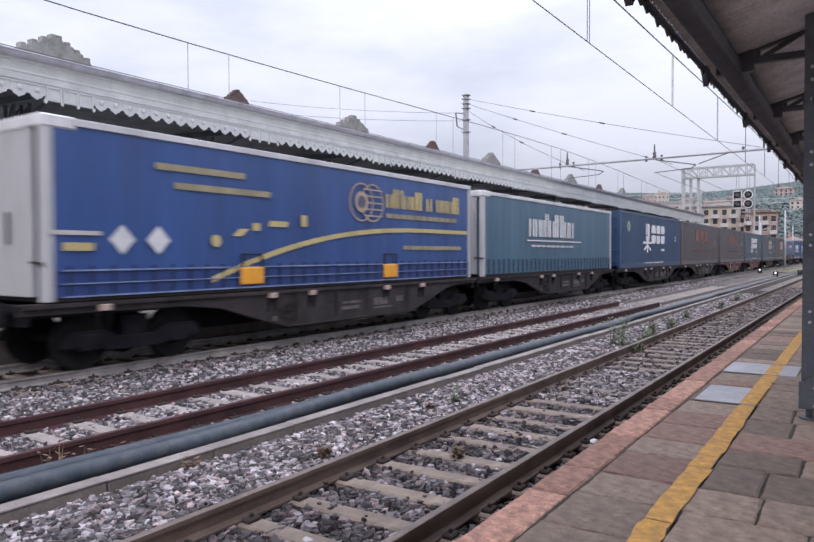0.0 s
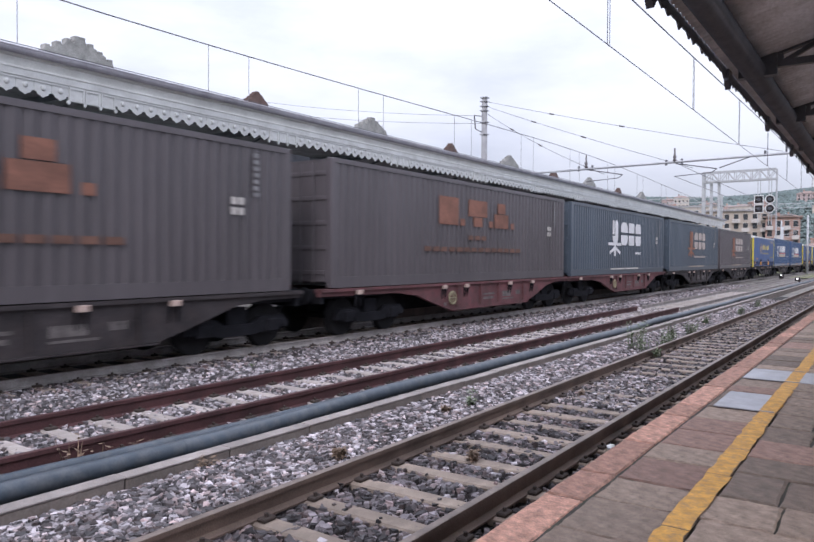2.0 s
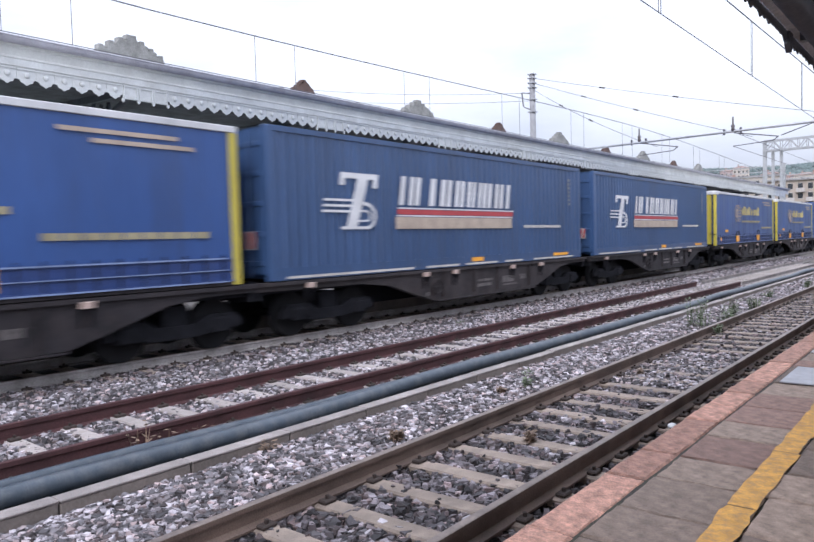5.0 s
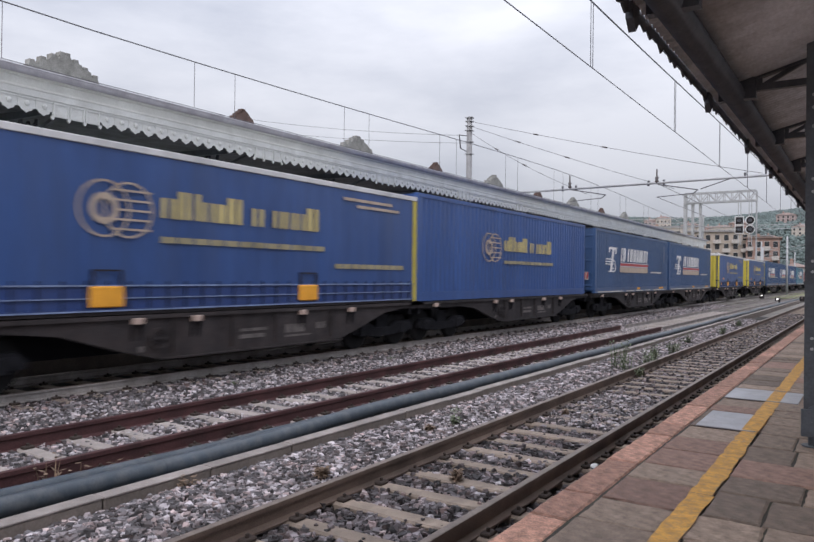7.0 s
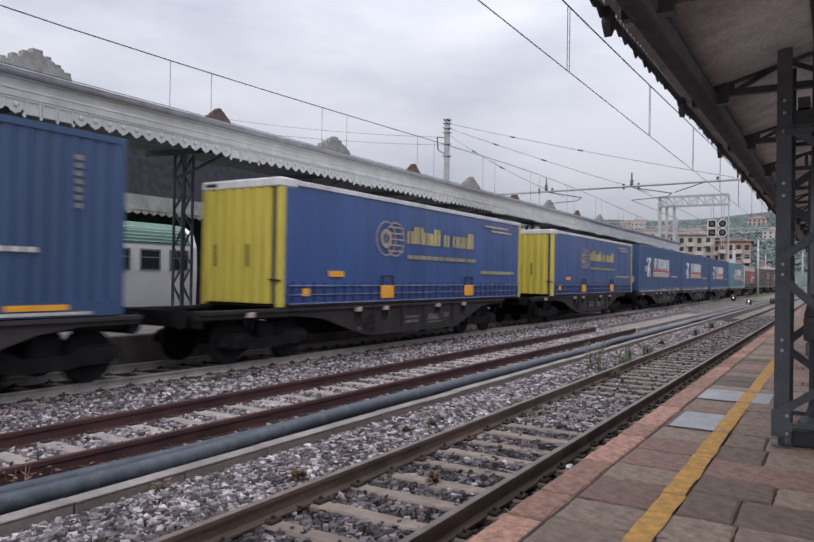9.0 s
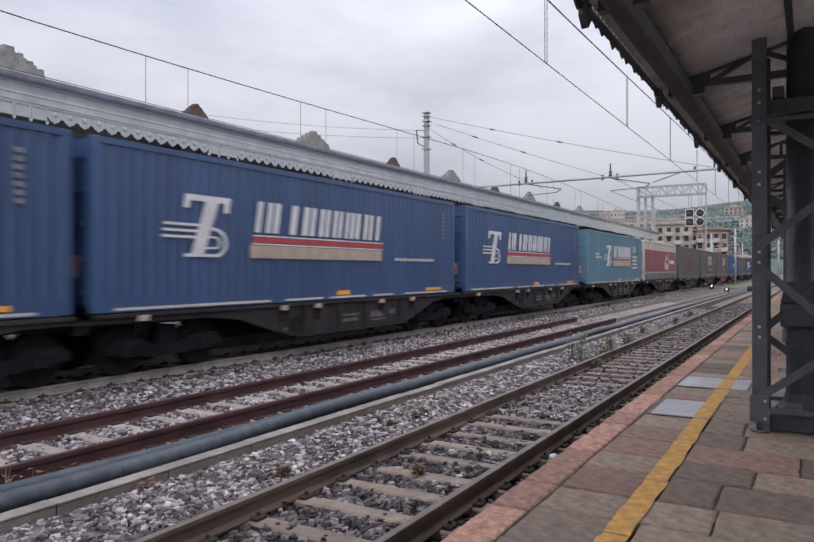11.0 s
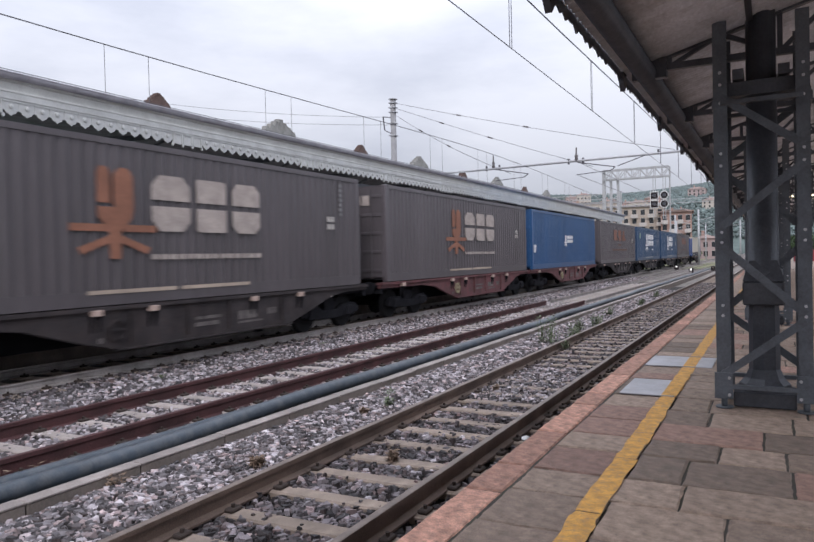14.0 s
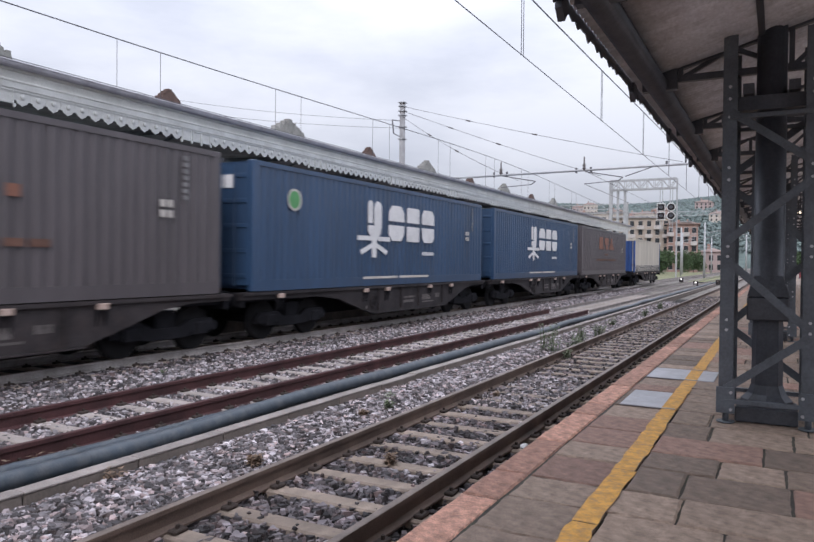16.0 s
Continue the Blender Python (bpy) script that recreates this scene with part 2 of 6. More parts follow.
M = {
    "ground": mat("packed earth", (0.12, 0.10, 0.085), 0.95, vary=0.4, scale=0.6, fine=25, bump=0.6, dirt=(0.06, 0.08, 0.03), amount=0.4),
    # bed and bed_dark: shade of the gaps between stones is in the colour
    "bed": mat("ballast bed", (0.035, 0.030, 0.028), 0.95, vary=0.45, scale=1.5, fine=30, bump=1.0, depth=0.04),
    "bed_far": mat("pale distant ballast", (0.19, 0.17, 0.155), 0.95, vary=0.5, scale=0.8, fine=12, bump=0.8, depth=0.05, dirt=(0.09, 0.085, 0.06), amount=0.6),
    "bed_dark": mat("oily ballast bed with gap shade", (0.028, 0.024, 0.022), 0.95, vary=0.4, scale=2, fine=35, bump=1.0, depth=0.04),
    "stones": mat("grey crushed stone", (0.200, 0.184, 0.192), 0.85, vary=0.35, scale=3, fine=150, bump=0.2, island=0.93, tint=(1.0, 0.80, 0.72)),
    "stones_dark": mat("oil stained crushed stone", (0.104, 0.092, 0.097), 0.8, vary=0.45, scale=3, fine=150, bump=0.2, island=0.95, tint=(1.0, 0.74, 0.64)),
    "stones_pale": mat("pale crushed stone", (0.214, 0.198, 0.206), 0.85, vary=0.35, scale=3, fine=150, bump=0.2, island=0.85, tint=(1.0, 0.82, 0.74)),
    "rust": mat("rusty rail steel", (0.062, 0.024, 0.024), 0.8, 0.1, vary=0.4, scale=2, fine=50, bump=0.3),
    "railside": mat("brown rail steel", (0.118, 0.082, 0.064), 0.7, 0.1, vary=0.4, scale=2, fine=90, bump=0.3),
    "railtop": mat("worn rail head", (0.19, 0.150, 0.128), 0.5, 0.4, vary=0.25, scale=4, fine=30, bump=0.1),
    "sleeper": mat("weathered sleeper concrete", (0.265, 0.212, 0.170), 0.9, vary=0.3, scale=4, fine=120, bump=0.3, rand=0.18, dirt=(0.15, 0.12, 0.10), amount=0.55),
    "sleeper_pale": mat("pale sleeper concrete", (0.345, 0.305, 0.28), 0.9, vary=0.2, scale=4, fine=60, bump=0.3, rand=0.15, dirt=(0.25, 0.22, 0.2), amount=0.6),
    "railgrey": mat("dusty grey rail steel", (0.30, 0.275, 0.26), 0.75, 0.1, vary=0.25, scale=2, fine=50, bump=0.3, dirt=(0.14, 0.12, 0.11), amount=0.6),
    "clip": mat("dark rail fastening iron", (0.045, 0.032, 0.026), 0.8, 0.2, bump=0.2),
    "concrete": mat("kerb concrete", (0.35, 0.315, 0.29), 0.9, vary=0.35, scale=2, fine=110, bump=0.3, dirt=(0.2, 0.18, 0.17), amount=0.6, rand=0.1),
    "coping": mat("stained coping concrete", (0.27, 0.238, 0.222), 0.9, vary=0.35, scale=2, fine=110, bump=0.3, dirt=(0.15, 0.13, 0.12), amount=0.7, rand=0.12),
    "concrete_dark": mat("old concrete", (0.19, 0.16, 0.14), 0.9, vary=0.25, scale=2, fine=45, bump=0.3, dirt=(0.1, 0.09, 0.085), amount=0.6, rand=0.12),
    "pipe": mat("blue-grey ribbed plastic pipe", (0.048, 0.063, 0.080), 0.45, vary=0.15, scale=3, fine=40, bump=0.05, dirt=(0.22, 0.21, 0.2), amount=0.3),
    "slab": mat("worn paving stone", (0.295, 0.216, 0.164), 0.70, vary=0.27, scale=10, fine=110, bump=1.0, rand=0.40, dirt=(0.09, 0.07, 0.055), amount=0.55, depth=0.012),
    "slab_pink": mat("pinkish paving stone", (0.36, 0.215, 0.165), 0.70, vary=0.27, scale=10, fine=110, bump=1.0, rand=0.3, dirt=(0.11, 0.08, 0.065), amount=0.55, depth=0.012),
    "kerb": mat("pink granite kerb stone", (0.50, 0.270, 0.195), 0.8, vary=0.36, scale=12, fine=80, bump=0.9, depth=0.015, rand=0.25, dirt=(0.16, 0.11, 0.095), amount=0.75),
    "joint": mat("dark paving joint", (0.050, 0.044, 0.036), 0.95, vary=0.4, scale=2, bump=0.5, dirt=(0.075, 0.08, 0.045), amount=0.6),
    "yellow": mat("worn yellow paint", (0.62, 0.32, 0.055), 0.7, vary=0.22, scale=11, fine=90, bump=0.2, dirt=(0.24, 0.165, 0.11), amount=0.8),
    "plate": mat("galvanised cover plate", (0.40, 0.40, 0.42), 0.5, 0.35, vary=0.15, scale=3, fine=60, bump=0.1, dirt=(0.25, 0.23, 0.22), amount=0.5),
    "iron": mat("dark green-grey painted iron", (0.098, 0.110, 0.125), 0.45, 0.1, vary=0.25, scale=4, fine=40, bump=0.12),
    "iron_black": mat("black painted cast iron", (0.068, 0.073, 0.086), 0.42, 0.1, vary=0.25, scale=4, fine=40, bump=0.12),
    "roofsheet": mat("grey corrugated roof sheet", (0.72, 0.74, 0.79), 0.7, vary=0.2, scale=1.5, fine=30, bump=0.12, dirt=(0.20, 0.19, 0.19), amount=0.4),
    "bolt": mat("bright bolt steel", (0.5, 0.5, 0.52), 0.4, 0.7, vary=0.1, bump=0),
    "cream": mat("pale grey-green painted fascia", (0.60, 0.61, 0.575), 0.75, vary=0.10, scale=1.2, fine=30, bump=0.08, dirt=(0.44, 0.44, 0.42), amount=0.5),
    "cream_dark": mat("grey-green mouldings paint", (0.55, 0.565, 0.55), 0.75, vary=0.12, scale=1.2, fine=30, bump=0.08, dirt=(0.33, 0.33, 0.31), amount=0.5),
    # greenish cream, darkened in colour for the shade between the canopies
    "cream_shaded": mat("shade-darkened greenish-cream fascia paint", (0.30, 0.305, 0.275), 0.8, vary=0.2, scale=1.2, fine=30, bump=0.12, dirt=(0.15, 0.15, 0.13), amount=0.6),
    "rooftop": mat("weathered mauve-grey roof zinc", (0.33, 0.325, 0.35), 0.55, 0.1, vary=0.18, bump=0.08, rand=0.1),
    # near-black stands for the shaded depth behind the second canopy
    "backing": mat("shade-dark backing", (0.045, 0.048, 0.055), 0.9, vary=0.3, bump=0.2),
    "under": mat("grey canopy boarding", (0.15, 0.155, 0.168), 0.85, vary=0.3, bump=0.2),
    "stonework": mat("carved stone ornament", (0.25, 0.25, 0.235), 0.9, vary=0.3, scale=5, fine=40, bump=0.6, rand=0.2),
    "stonework_dark": mat("red-brown terracotta ornament", (0.10, 0.065, 0.055), 0.9, vary=0.3, scale=5, fine=40, bump=0.6),
    "galv": mat("galvanised steel", (0.42, 0.43, 0.44), 0.55, 0.3, vary=0.12, bump=0.05),
    "mast": mat("grey mast concrete", (0.30, 0.30, 0.305), 0.85, vary=0.15, bump=0.15),
    "wire": mat("dark wire", (0.11, 0.11, 0.12), 0.6, 0.4, vary=0.1, bump=0),
    "insul": mat("brown insulator", (0.06, 0.05, 0.05), 0.3, vary=0.1, bump=0),
    "frame_black": mat("grimy black wagon frame", (0.024, 0.021, 0.023), 0.75, vary=0.4, scale=2, fine=30, bump=0.2, dirt=(0.055, 0.042, 0.041), amount=0.55, spec=0.3),
    "frame_grey": mat("grimy grey-brown wagon frame", (0.034, 0.029, 0.030), 0.75, vary=0.4, scale=2, fine=30, bump=0.2, dirt=(0.066, 0.048, 0.045), amount=0.55, spec=0.3),
    "frame_red": mat("faded oxide red wagon frame", (0.118, 0.040, 0.043), 0.75, vary=0.35, scale=2, fine=30, bump=0.2, dirt=(0.07, 0.05, 0.045), amount=0.6),
    # running gear: the shadow under the train is put into these near-black colours
    "bogie": mat("shade-darkened brake dust bogie steel", (0.012, 0.012, 0.0145), 0.9, vary=0.35, bump=0.3, spec=0.12),
    "wheel": mat("shade-darkened worn wheel steel", (0.014, 0.0135, 0.0145), 0.75, vary=0.2, bump=0.1, spec=0.15),
    "lampbar": mat("pale reflective tag", (0.44, 0.33, 0.28), 0.6, vary=0.15, bump=0),
    "leaf": mat("green weed leaves", (0.125, 0.155, 0.09), 0.8, vary=0.3, bump=0, island=0.4),
    "drygrass": mat("dry weed stalks", (0.19, 0.13, 0.09), 0.9, vary=0.3, bump=0, island=0.3),
    "tree": mat("mid-green foliage", (0.068, 0.110, 0.048), 0.9, vary=0.4, scale=0.3, fine=3, bump=0.3, island=0.5),
    # tree_far and hill: greyed and blued in the colour to stand for haze
    "tree_far": mat("haze-tinted foliage", (0.120, 0.155, 0.148), 0.95, vary=0.3, scale=0.012, fine=0.3, bump=0.2, island=0.3),
    "bark": mat("bark", (0.07, 0.055, 0.045), 0.95, bump=0.4),
    "hill": mat("haze-tinted hillside", (0.115, 0.15, 0.14), 0.95, vary=0.4, scale=0.02, fine=0.25, bump=0.3),
    "grass": mat("rough grass", (0.19, 0.19, 0.10), 0.95, vary=0.4, scale=0.35, fine=6, bump=0.4, dirt=(0.10, 0.13, 0.06), amount=0.6),
    "plaster_a": mat("ochre house plaster", (0.42, 0.36, 0.30), 0.9, vary=0.12, scale=0.4, fine=4, bump=0.05),
    "plaster_b": mat("brick red house wall", (0.36, 0.24, 0.20), 0.9, vary=0.15, scale=0.4, fine=4, bump=0.05),
    "plaster_c": mat("cream house plaster", (0.52, 0.47, 0.41), 0.9, vary=0.12, scale=0.4, fine=4, bump=0.05),
    "plaster_pink": mat("pink house plaster", (0.44, 0.35, 0.33), 0.9, vary=0.12, scale=0.4, fine=4, bump=0.05),
    "tiles": mat("red roof tiles", (0.27, 0.20, 0.175), 0.9, vary=0.2, scale=1, fine=8, bump=0.2),
    "slate": mat("grey flat roof", (0.30, 0.29, 0.29), 0.9, vary=0.2, scale=1, fine=8, bump=0.2),
    "window": mat("dark window glass", (0.035, 0.04, 0.045), 0.12, vary=0.1, bump=0),
    "balcony": mat("pale balcony slab", (0.5, 0.47, 0.44), 0.85, vary=0.1, bump=0.05),
    "white": mat("white lettering paint", (0.66, 0.66, 0.66), 0.6, vary=0.12, scale=2, fine=20, bump=0.05),
    "white_faint": mat("worn grey code marks", (0.22, 0.22, 0.22), 0.7, vary=0.3, scale=4, fine=20, bump=0.05),
    "stencil": mat("grimy grey stencil paint", (0.115, 0.10, 0.095), 0.7, vary=0.4, scale=6, fine=30, bump=0.05),
    "white_dirty": mat("dirty white lettering paint", (0.52, 0.49, 0.45), 0.65, vary=0.15, scale=2, fine=20, bump=0.05),
    "gold": mat("dull gold-yellow lettering", (0.50, 0.415, 0.185), 0.6, vary=0.14, scale=2, fine=20, bump=0.05),
    "orange": mat("faded orange lettering", (0.25, 0.108, 0.065), 0.7, vary=0.2, scale=2, fine=20, bump=0.05),
    "orange_worn": mat("worn dull orange lettering", (0.20, 0.088, 0.058), 0.7, vary=0.3, scale=2, fine=20, bump=0.05),
    "orange_faint": mat("worn faint orange lettering", (0.13, 0.065, 0.045), 0.7, vary=0.3, scale=3, fine=20, bump=0.05),
    "orange_bright": mat("orange marker panel", (0.80, 0.36, 0.03), 0.5, vary=0.1, bump=0),
    "red": mat("red stripe paint", (0.42, 0.055, 0.06), 0.6, vary=0.12, bump=0.05),
    "gold_dim": mat("dim gold small print", (0.30, 0.265, 0.165), 0.65, vary=0.2, scale=2, fine=20, bump=0.05),
    # colour of the light caught by the side board rails
    "rail_highlight": mat("pale blue board rail highlight", (0.20, 0.26, 0.42), 0.5, vary=0.3, scale=3, fine=20, bump=0.05),
    "strap_blue": mat("dark blue tarpaulin strap", (0.012, 0.02, 0.05), 0.6, vary=0.2, bump=0),
    "letter_faded": mat("faded tan-white lettering", (0.40, 0.345, 0.31), 0.65, vary=0.2, scale=3, fine=20, bump=0.05),
    "tan": mat("tan lettering strip", (0.42, 0.34, 0.27), 0.7, vary=0.15, bump=0.05),
    "green": mat("green round badge", (0.09, 0.30, 0.11), 0.6, vary=0.1, bump=0),
    "coach_white": mat("white coach paint", (0.80, 0.81, 0.82), 0.35, vary=0.06, scale=1, bump=0.02),
    "coach_green": mat("green coach roof paint", (0.06, 0.19, 0.12), 0.4, vary=0.1, scale=1, bump=0.02),
    "coach_grey": mat("grey coach skirt paint", (0.25, 0.25, 0.26), 0.5, vary=0.1, scale=1, bump=0.02),
}


def paint(name, color, rough=0.34):
    """Weathered container paint with vertical dirt streaks."""
    dull = tuple(c * 0.55 + 0.02 for c in color)
    return mat(name, color, rough, vary=0.16, scale=1.3, fine=14, bump=0.06, dirt=dull, amount=0.6, streak=True, rand=0.06)


P = {
    "navy": paint("deep blue container paint", (0.030, 0.064, 0.126)),
    "dark": paint("blackish blue container paint", (0.068, 0.086, 0.108)),
    "brown": paint("dark brown-grey container paint", (0.091, 0.080, 0.085)),
    "blue": paint("mid blue container paint", (0.040, 0.081, 0.178)),
    "royal": paint("royal blue tarpaulin", (0.031, 0.078, 0.235), 0.36),
    "cobalt": paint("bright blue container paint", (0.026, 0.082, 0.195)),
    "teal": paint("teal container paint", (0.095, 0.200, 0.265)),
    "seagreen": paint("sea green tarpaulin", (0.055, 0.125, 0.185), 0.4),
    "wine": paint("wine red tarpaulin", (0.24, 0.046, 0.055), 0.45),
    "silver": paint("pale grey bodywork", (0.44, 0.44, 0.44), 0.5),
    "lemon": paint("yellow container doors", (0.52, 0.43, 0.06), 0.5),
    "greycurtain": paint("light grey tarpaulin", (0.50, 0.46, 0.385), 0.55),
    "dustgrey": paint("dusty grey side boards", (0.27, 0.26, 0.245), 0.6),
    "blueband": paint("bright blue side boards", (0.022, 0.052, 0.18), 0.45),
    "rope": paint("pale roof edge tarpaulin", (0.60, 0.60, 0.60), 0.55),
}


# ---- mesh helpers ----
def box(bm, x0, x1, y0, y1, z0, z1, bevel=0.0):
    vs = [bm.verts.new(v) for v in ((x0, y0, z0), (x1, y0, z0), (x1, y1, z0), (x0, y1, z0), (x0, y0, z1), (x1, y0, z1), (x1, y1, z1), (x0, y1, z1))]
    fs = [bm.faces.new([vs[i] for i in q]) for q in ((3, 2, 1, 0), (4, 5, 6, 7), (0, 1, 5, 4), (1, 2, 6, 5), (2, 3, 7, 6), (3, 0, 4, 7))]
    if bevel:
        es = list({e for f in fs for e in f.edges})
        bmesh.ops.bevel(bm, geom=es, offset=bevel, segments=1, affect="EDGES")
    return bm


def bar(bm, a, b, w, h=None):
    """A straight bar of section w x h from a to b."""
    a, b = Vector(a), Vector(b)
    h = h or w
    d = (b - a).normalized()
    side = d.cross(Vector((0, 0, 1)))
    side = side.normalized() if side.length > 1e-4 else Vector((1, 0, 0))
    up = side.cross(d)
    ring = [side * (sx * w / 2) + up * (sz * h / 2) for sx, sz in ((-1, -1), (1, -1), (1, 1), (-1, 1))]
    va, vb = [bm.verts.new(a + r) for r in ring], [bm.verts.new(b + r) for r in ring]
    for i in range(4):
        bm.faces.new((va[i], va[(i + 1) % 4], vb[(i + 1) % 4], vb[i]))
    bm.faces.new(va[::-1])
    bm.faces.new(vb)
    return bm


def tube(bm, pts, r, n=8, caps=True):
    """A round tube along points; r may be a list."""
    pts = [Vector(p) for p in pts]
    rs = r if isinstance(r, (list, tuple)) else [r] * len(pts)
    rings = []
    for i, p in enumerate(pts):
        d = (pts[min(i + 1, len(pts) - 1)] - pts[max(i - 1, 0)]).normalized()
        side = d.cross(Vector((0, 0, 1)))
        side = side.normalized() if side.length > 1e-4 else Vector((1, 0, 0))
        up = side.cross(d)
        rings.append([bm.verts.new(p + (side * math.cos(a) + up * math.sin(a)) * rs[i]) for a in (2 * math.pi * k / n for k in range(n))])
    for a, b in zip(rings, rings[1:]):
        for k in range(n):
            f = bm.faces.new((a[k], a[(k + 1) % n], b[(k + 1) % n], b[k]))
            f.smooth = n > 6
    if caps:
        bm.faces.new(rings[0][::-1])
        bm.faces.new(rings[-1])
    return bm


def extrude_poly(bm, poly, to3, t0, t1):
    """A flat outline (u, v) given thickness from t0 to t1 by to3(u, v, t)."""
    a = [bm.verts.new(to3(u, v, t0)) for u, v in poly]
    b = [bm.verts.new(to3(u, v, t1)) for u, v in poly]
    n = len(poly)
    bm.faces.new(a[::-1])
    bm.faces.new(b)
    for i in range(n):
        bm.faces.new((a[i], a[(i + 1) % n], b[(i + 1) % n], b[i]))
    return bm


def mesh_of(name, bm, material, flip=True):
    if flip:
        bmesh.ops.recalc_face_normals(bm, faces=bm.faces)
    me = bpy.data.meshes.new(name)
    bm.to_mesh(me)
    bm.free()
    me.materials.append(material)
    return me


def part(name, bm, material, parent=None, label="", flip=True):
    """Links a bmesh (or a finished mesh) as one object under a thing or a part."""
    me = mesh_of(name, bm, material, flip) if isinstance(bm, bmesh.types.BMesh) else bm
    ob = new(name, me)
    if parent:
        ob.parent = parent
    if label:
        ob["label"] = label
    return ob


def place(name, me, parent, x=0, y=0, z=0):
    ob = new(name, me)
    ob.parent = parent
    ob.location = (x, y, z)
    return ob


def boxpart(name, dims, material, parent=None, label="", bevel=0.0):
    return part(name, box(bmesh.new(), *dims, bevel=bevel), material, parent, label)


def thing(name, label, category, group="", kind="", at=(0, 0, 0)):
    ob = new(name)
    ob.location = at
    return tagged(ob, label, category, group, kind)


# ---- ground, ballast and tracks ----
AXES = (-3.45, -7.70, -11.65)          # near track, rusty middle track, the train's track
TOPS = (0.0, 0.0, 0.06)
Y0, Y1 = -15.0, 520.0

g = bmesh.new()
rows_y = [-600, -60, -15, 0, 15, 40, 80, 130, 200, 300, 500, 900, 1600, 2600]
cols_x = [-2600, -900, -300, -120, -60, -24, -13.5, 0, 20, 60, 150, 400, 1200, 2600]
gv = [[g.verts.new((x, y, -0.55)) for x in cols_x] for y in rows_y]
for i in range(len(rows_y) - 1):
    for j in range(len(cols_x) - 1):
        g.faces.new((gv[i][j], gv[i][j + 1], gv[i + 1][j + 1], gv[i + 1][j]))
ground = tagged(part("ground", g, M["ground"]), "brown trodden railway ground with grass", "ground", kind="structure")


def bed(name, x0, x1, z, slope, material, label, start=Y0):
    b = bmesh.new()
    prof = [(x0 - slope, -0.56), (x0, z), (x1, z), (x1 + slope, -0.56)]
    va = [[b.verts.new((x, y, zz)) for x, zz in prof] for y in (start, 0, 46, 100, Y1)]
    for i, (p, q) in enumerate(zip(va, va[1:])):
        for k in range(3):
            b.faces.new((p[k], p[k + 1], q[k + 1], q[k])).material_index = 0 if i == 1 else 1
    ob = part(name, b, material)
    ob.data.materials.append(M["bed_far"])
    return tagged(ob, label, "track bed", kind="structure")


# gap-dark where loose stones lie on top, plain pale ballast elsewhere
bed("ballast_near", -5.35, -1.95, -0.25, 0.12, M["bed_dark"], "oily ballast bed of the near track, darkened for stone gaps")
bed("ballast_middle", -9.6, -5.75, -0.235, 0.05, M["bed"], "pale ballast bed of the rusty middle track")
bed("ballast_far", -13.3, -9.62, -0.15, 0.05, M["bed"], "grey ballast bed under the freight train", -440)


def stone_field(name, n, xr, yr, zf, size, material, label, power=1.6, avoid=()):
    """Loose crushed stones, denser towards the near end; one object."""
    rng = np.random.default_rng(len(name) * 7 + n)
    y = yr[0] + (yr[1] - yr[0]) * rng.random(n) ** power
    x = xr[0] + (xr[1] - xr[0]) * rng.random(n)
    keep = np.ones(n, bool)
    for a0, a1 in avoid:
        keep &= ~((x > a0) & (x < a1))
    x, y = x[keep], y[keep]
    n = len(x)
    base = np.array([(-1, -0.7, -0.6), (1, -0.8, -0.6), (0.9, 0.8, -0.6), (-0.9, 0.8, -0.6), (-0.7, -0.6, 0.6), (0.7, -0.6, 0.6), (0.6, 0.6, 0.6), (-0.7, 0.6, 0.6)])
    quad = np.array([(4, 5, 6, 7), (0, 1, 5, 4), (1, 2, 6, 5), (2, 3, 7, 6), (3, 0, 4, 7)])
    s = size * (0.55 + 0.9 * rng.random(n)) * (1 + (y - yr[0]) / 110)
    ang, tip = rng.random(n) * 6.283, (rng.random((n, 8, 3)) - 0.5) * 0.75
    v = base[None] + tip
    c, sn = np.cos(ang)[:, None], np.sin(ang)[:, None]
    vx, vy = v[..., 0] * c - v[..., 1] * sn, v[..., 0] * sn + v[..., 1] * c
    pts = np.stack([vx * s[:, None] + x[:, None], vy * s[:, None] + y[:, None], v[..., 2] * s[:, None] + (zf(x) + s * 0.35 * rng.random(n))[:, None]], -1)
    faces = (quad[None] + (np.arange(n) * 8)[:, None, None]).reshape(-1, 4)
    me = bpy.data.meshes.new(name)
    me.from_pydata(pts.reshape(-1, 3).tolist(), [], faces.tolist())
    me.materials.append(material)
    return tagged(new(name, me), label, "ballast", kind="stuff")


flat = lambda z: (lambda x: np.full(len(x), z))
heap = lambda x: -0.225 + 0.085 * np.exp(-((x + 5.28) / 0.45) ** 2)
stone_field("ballast_stones", 38000, (-5.55, -4.3), (0.2, 40), heap, 0.0285, M["stones"], "pale grey crushed stones piled beside the near rail")
stone_field("ballast_stones", 24000, (-4.22, -2.7), (0.2, 50), flat(-0.232), 0.033, M["stones_dark"], "dark oily crushed stones between the near rails")
stone_field("ballast_stones", 1400, (-4.15, -2.8), (9.6, 12.6), flat(-0.20), 0.028, M["stones_pale"], "fresh pale stones tipped between the near rails", 1.0)
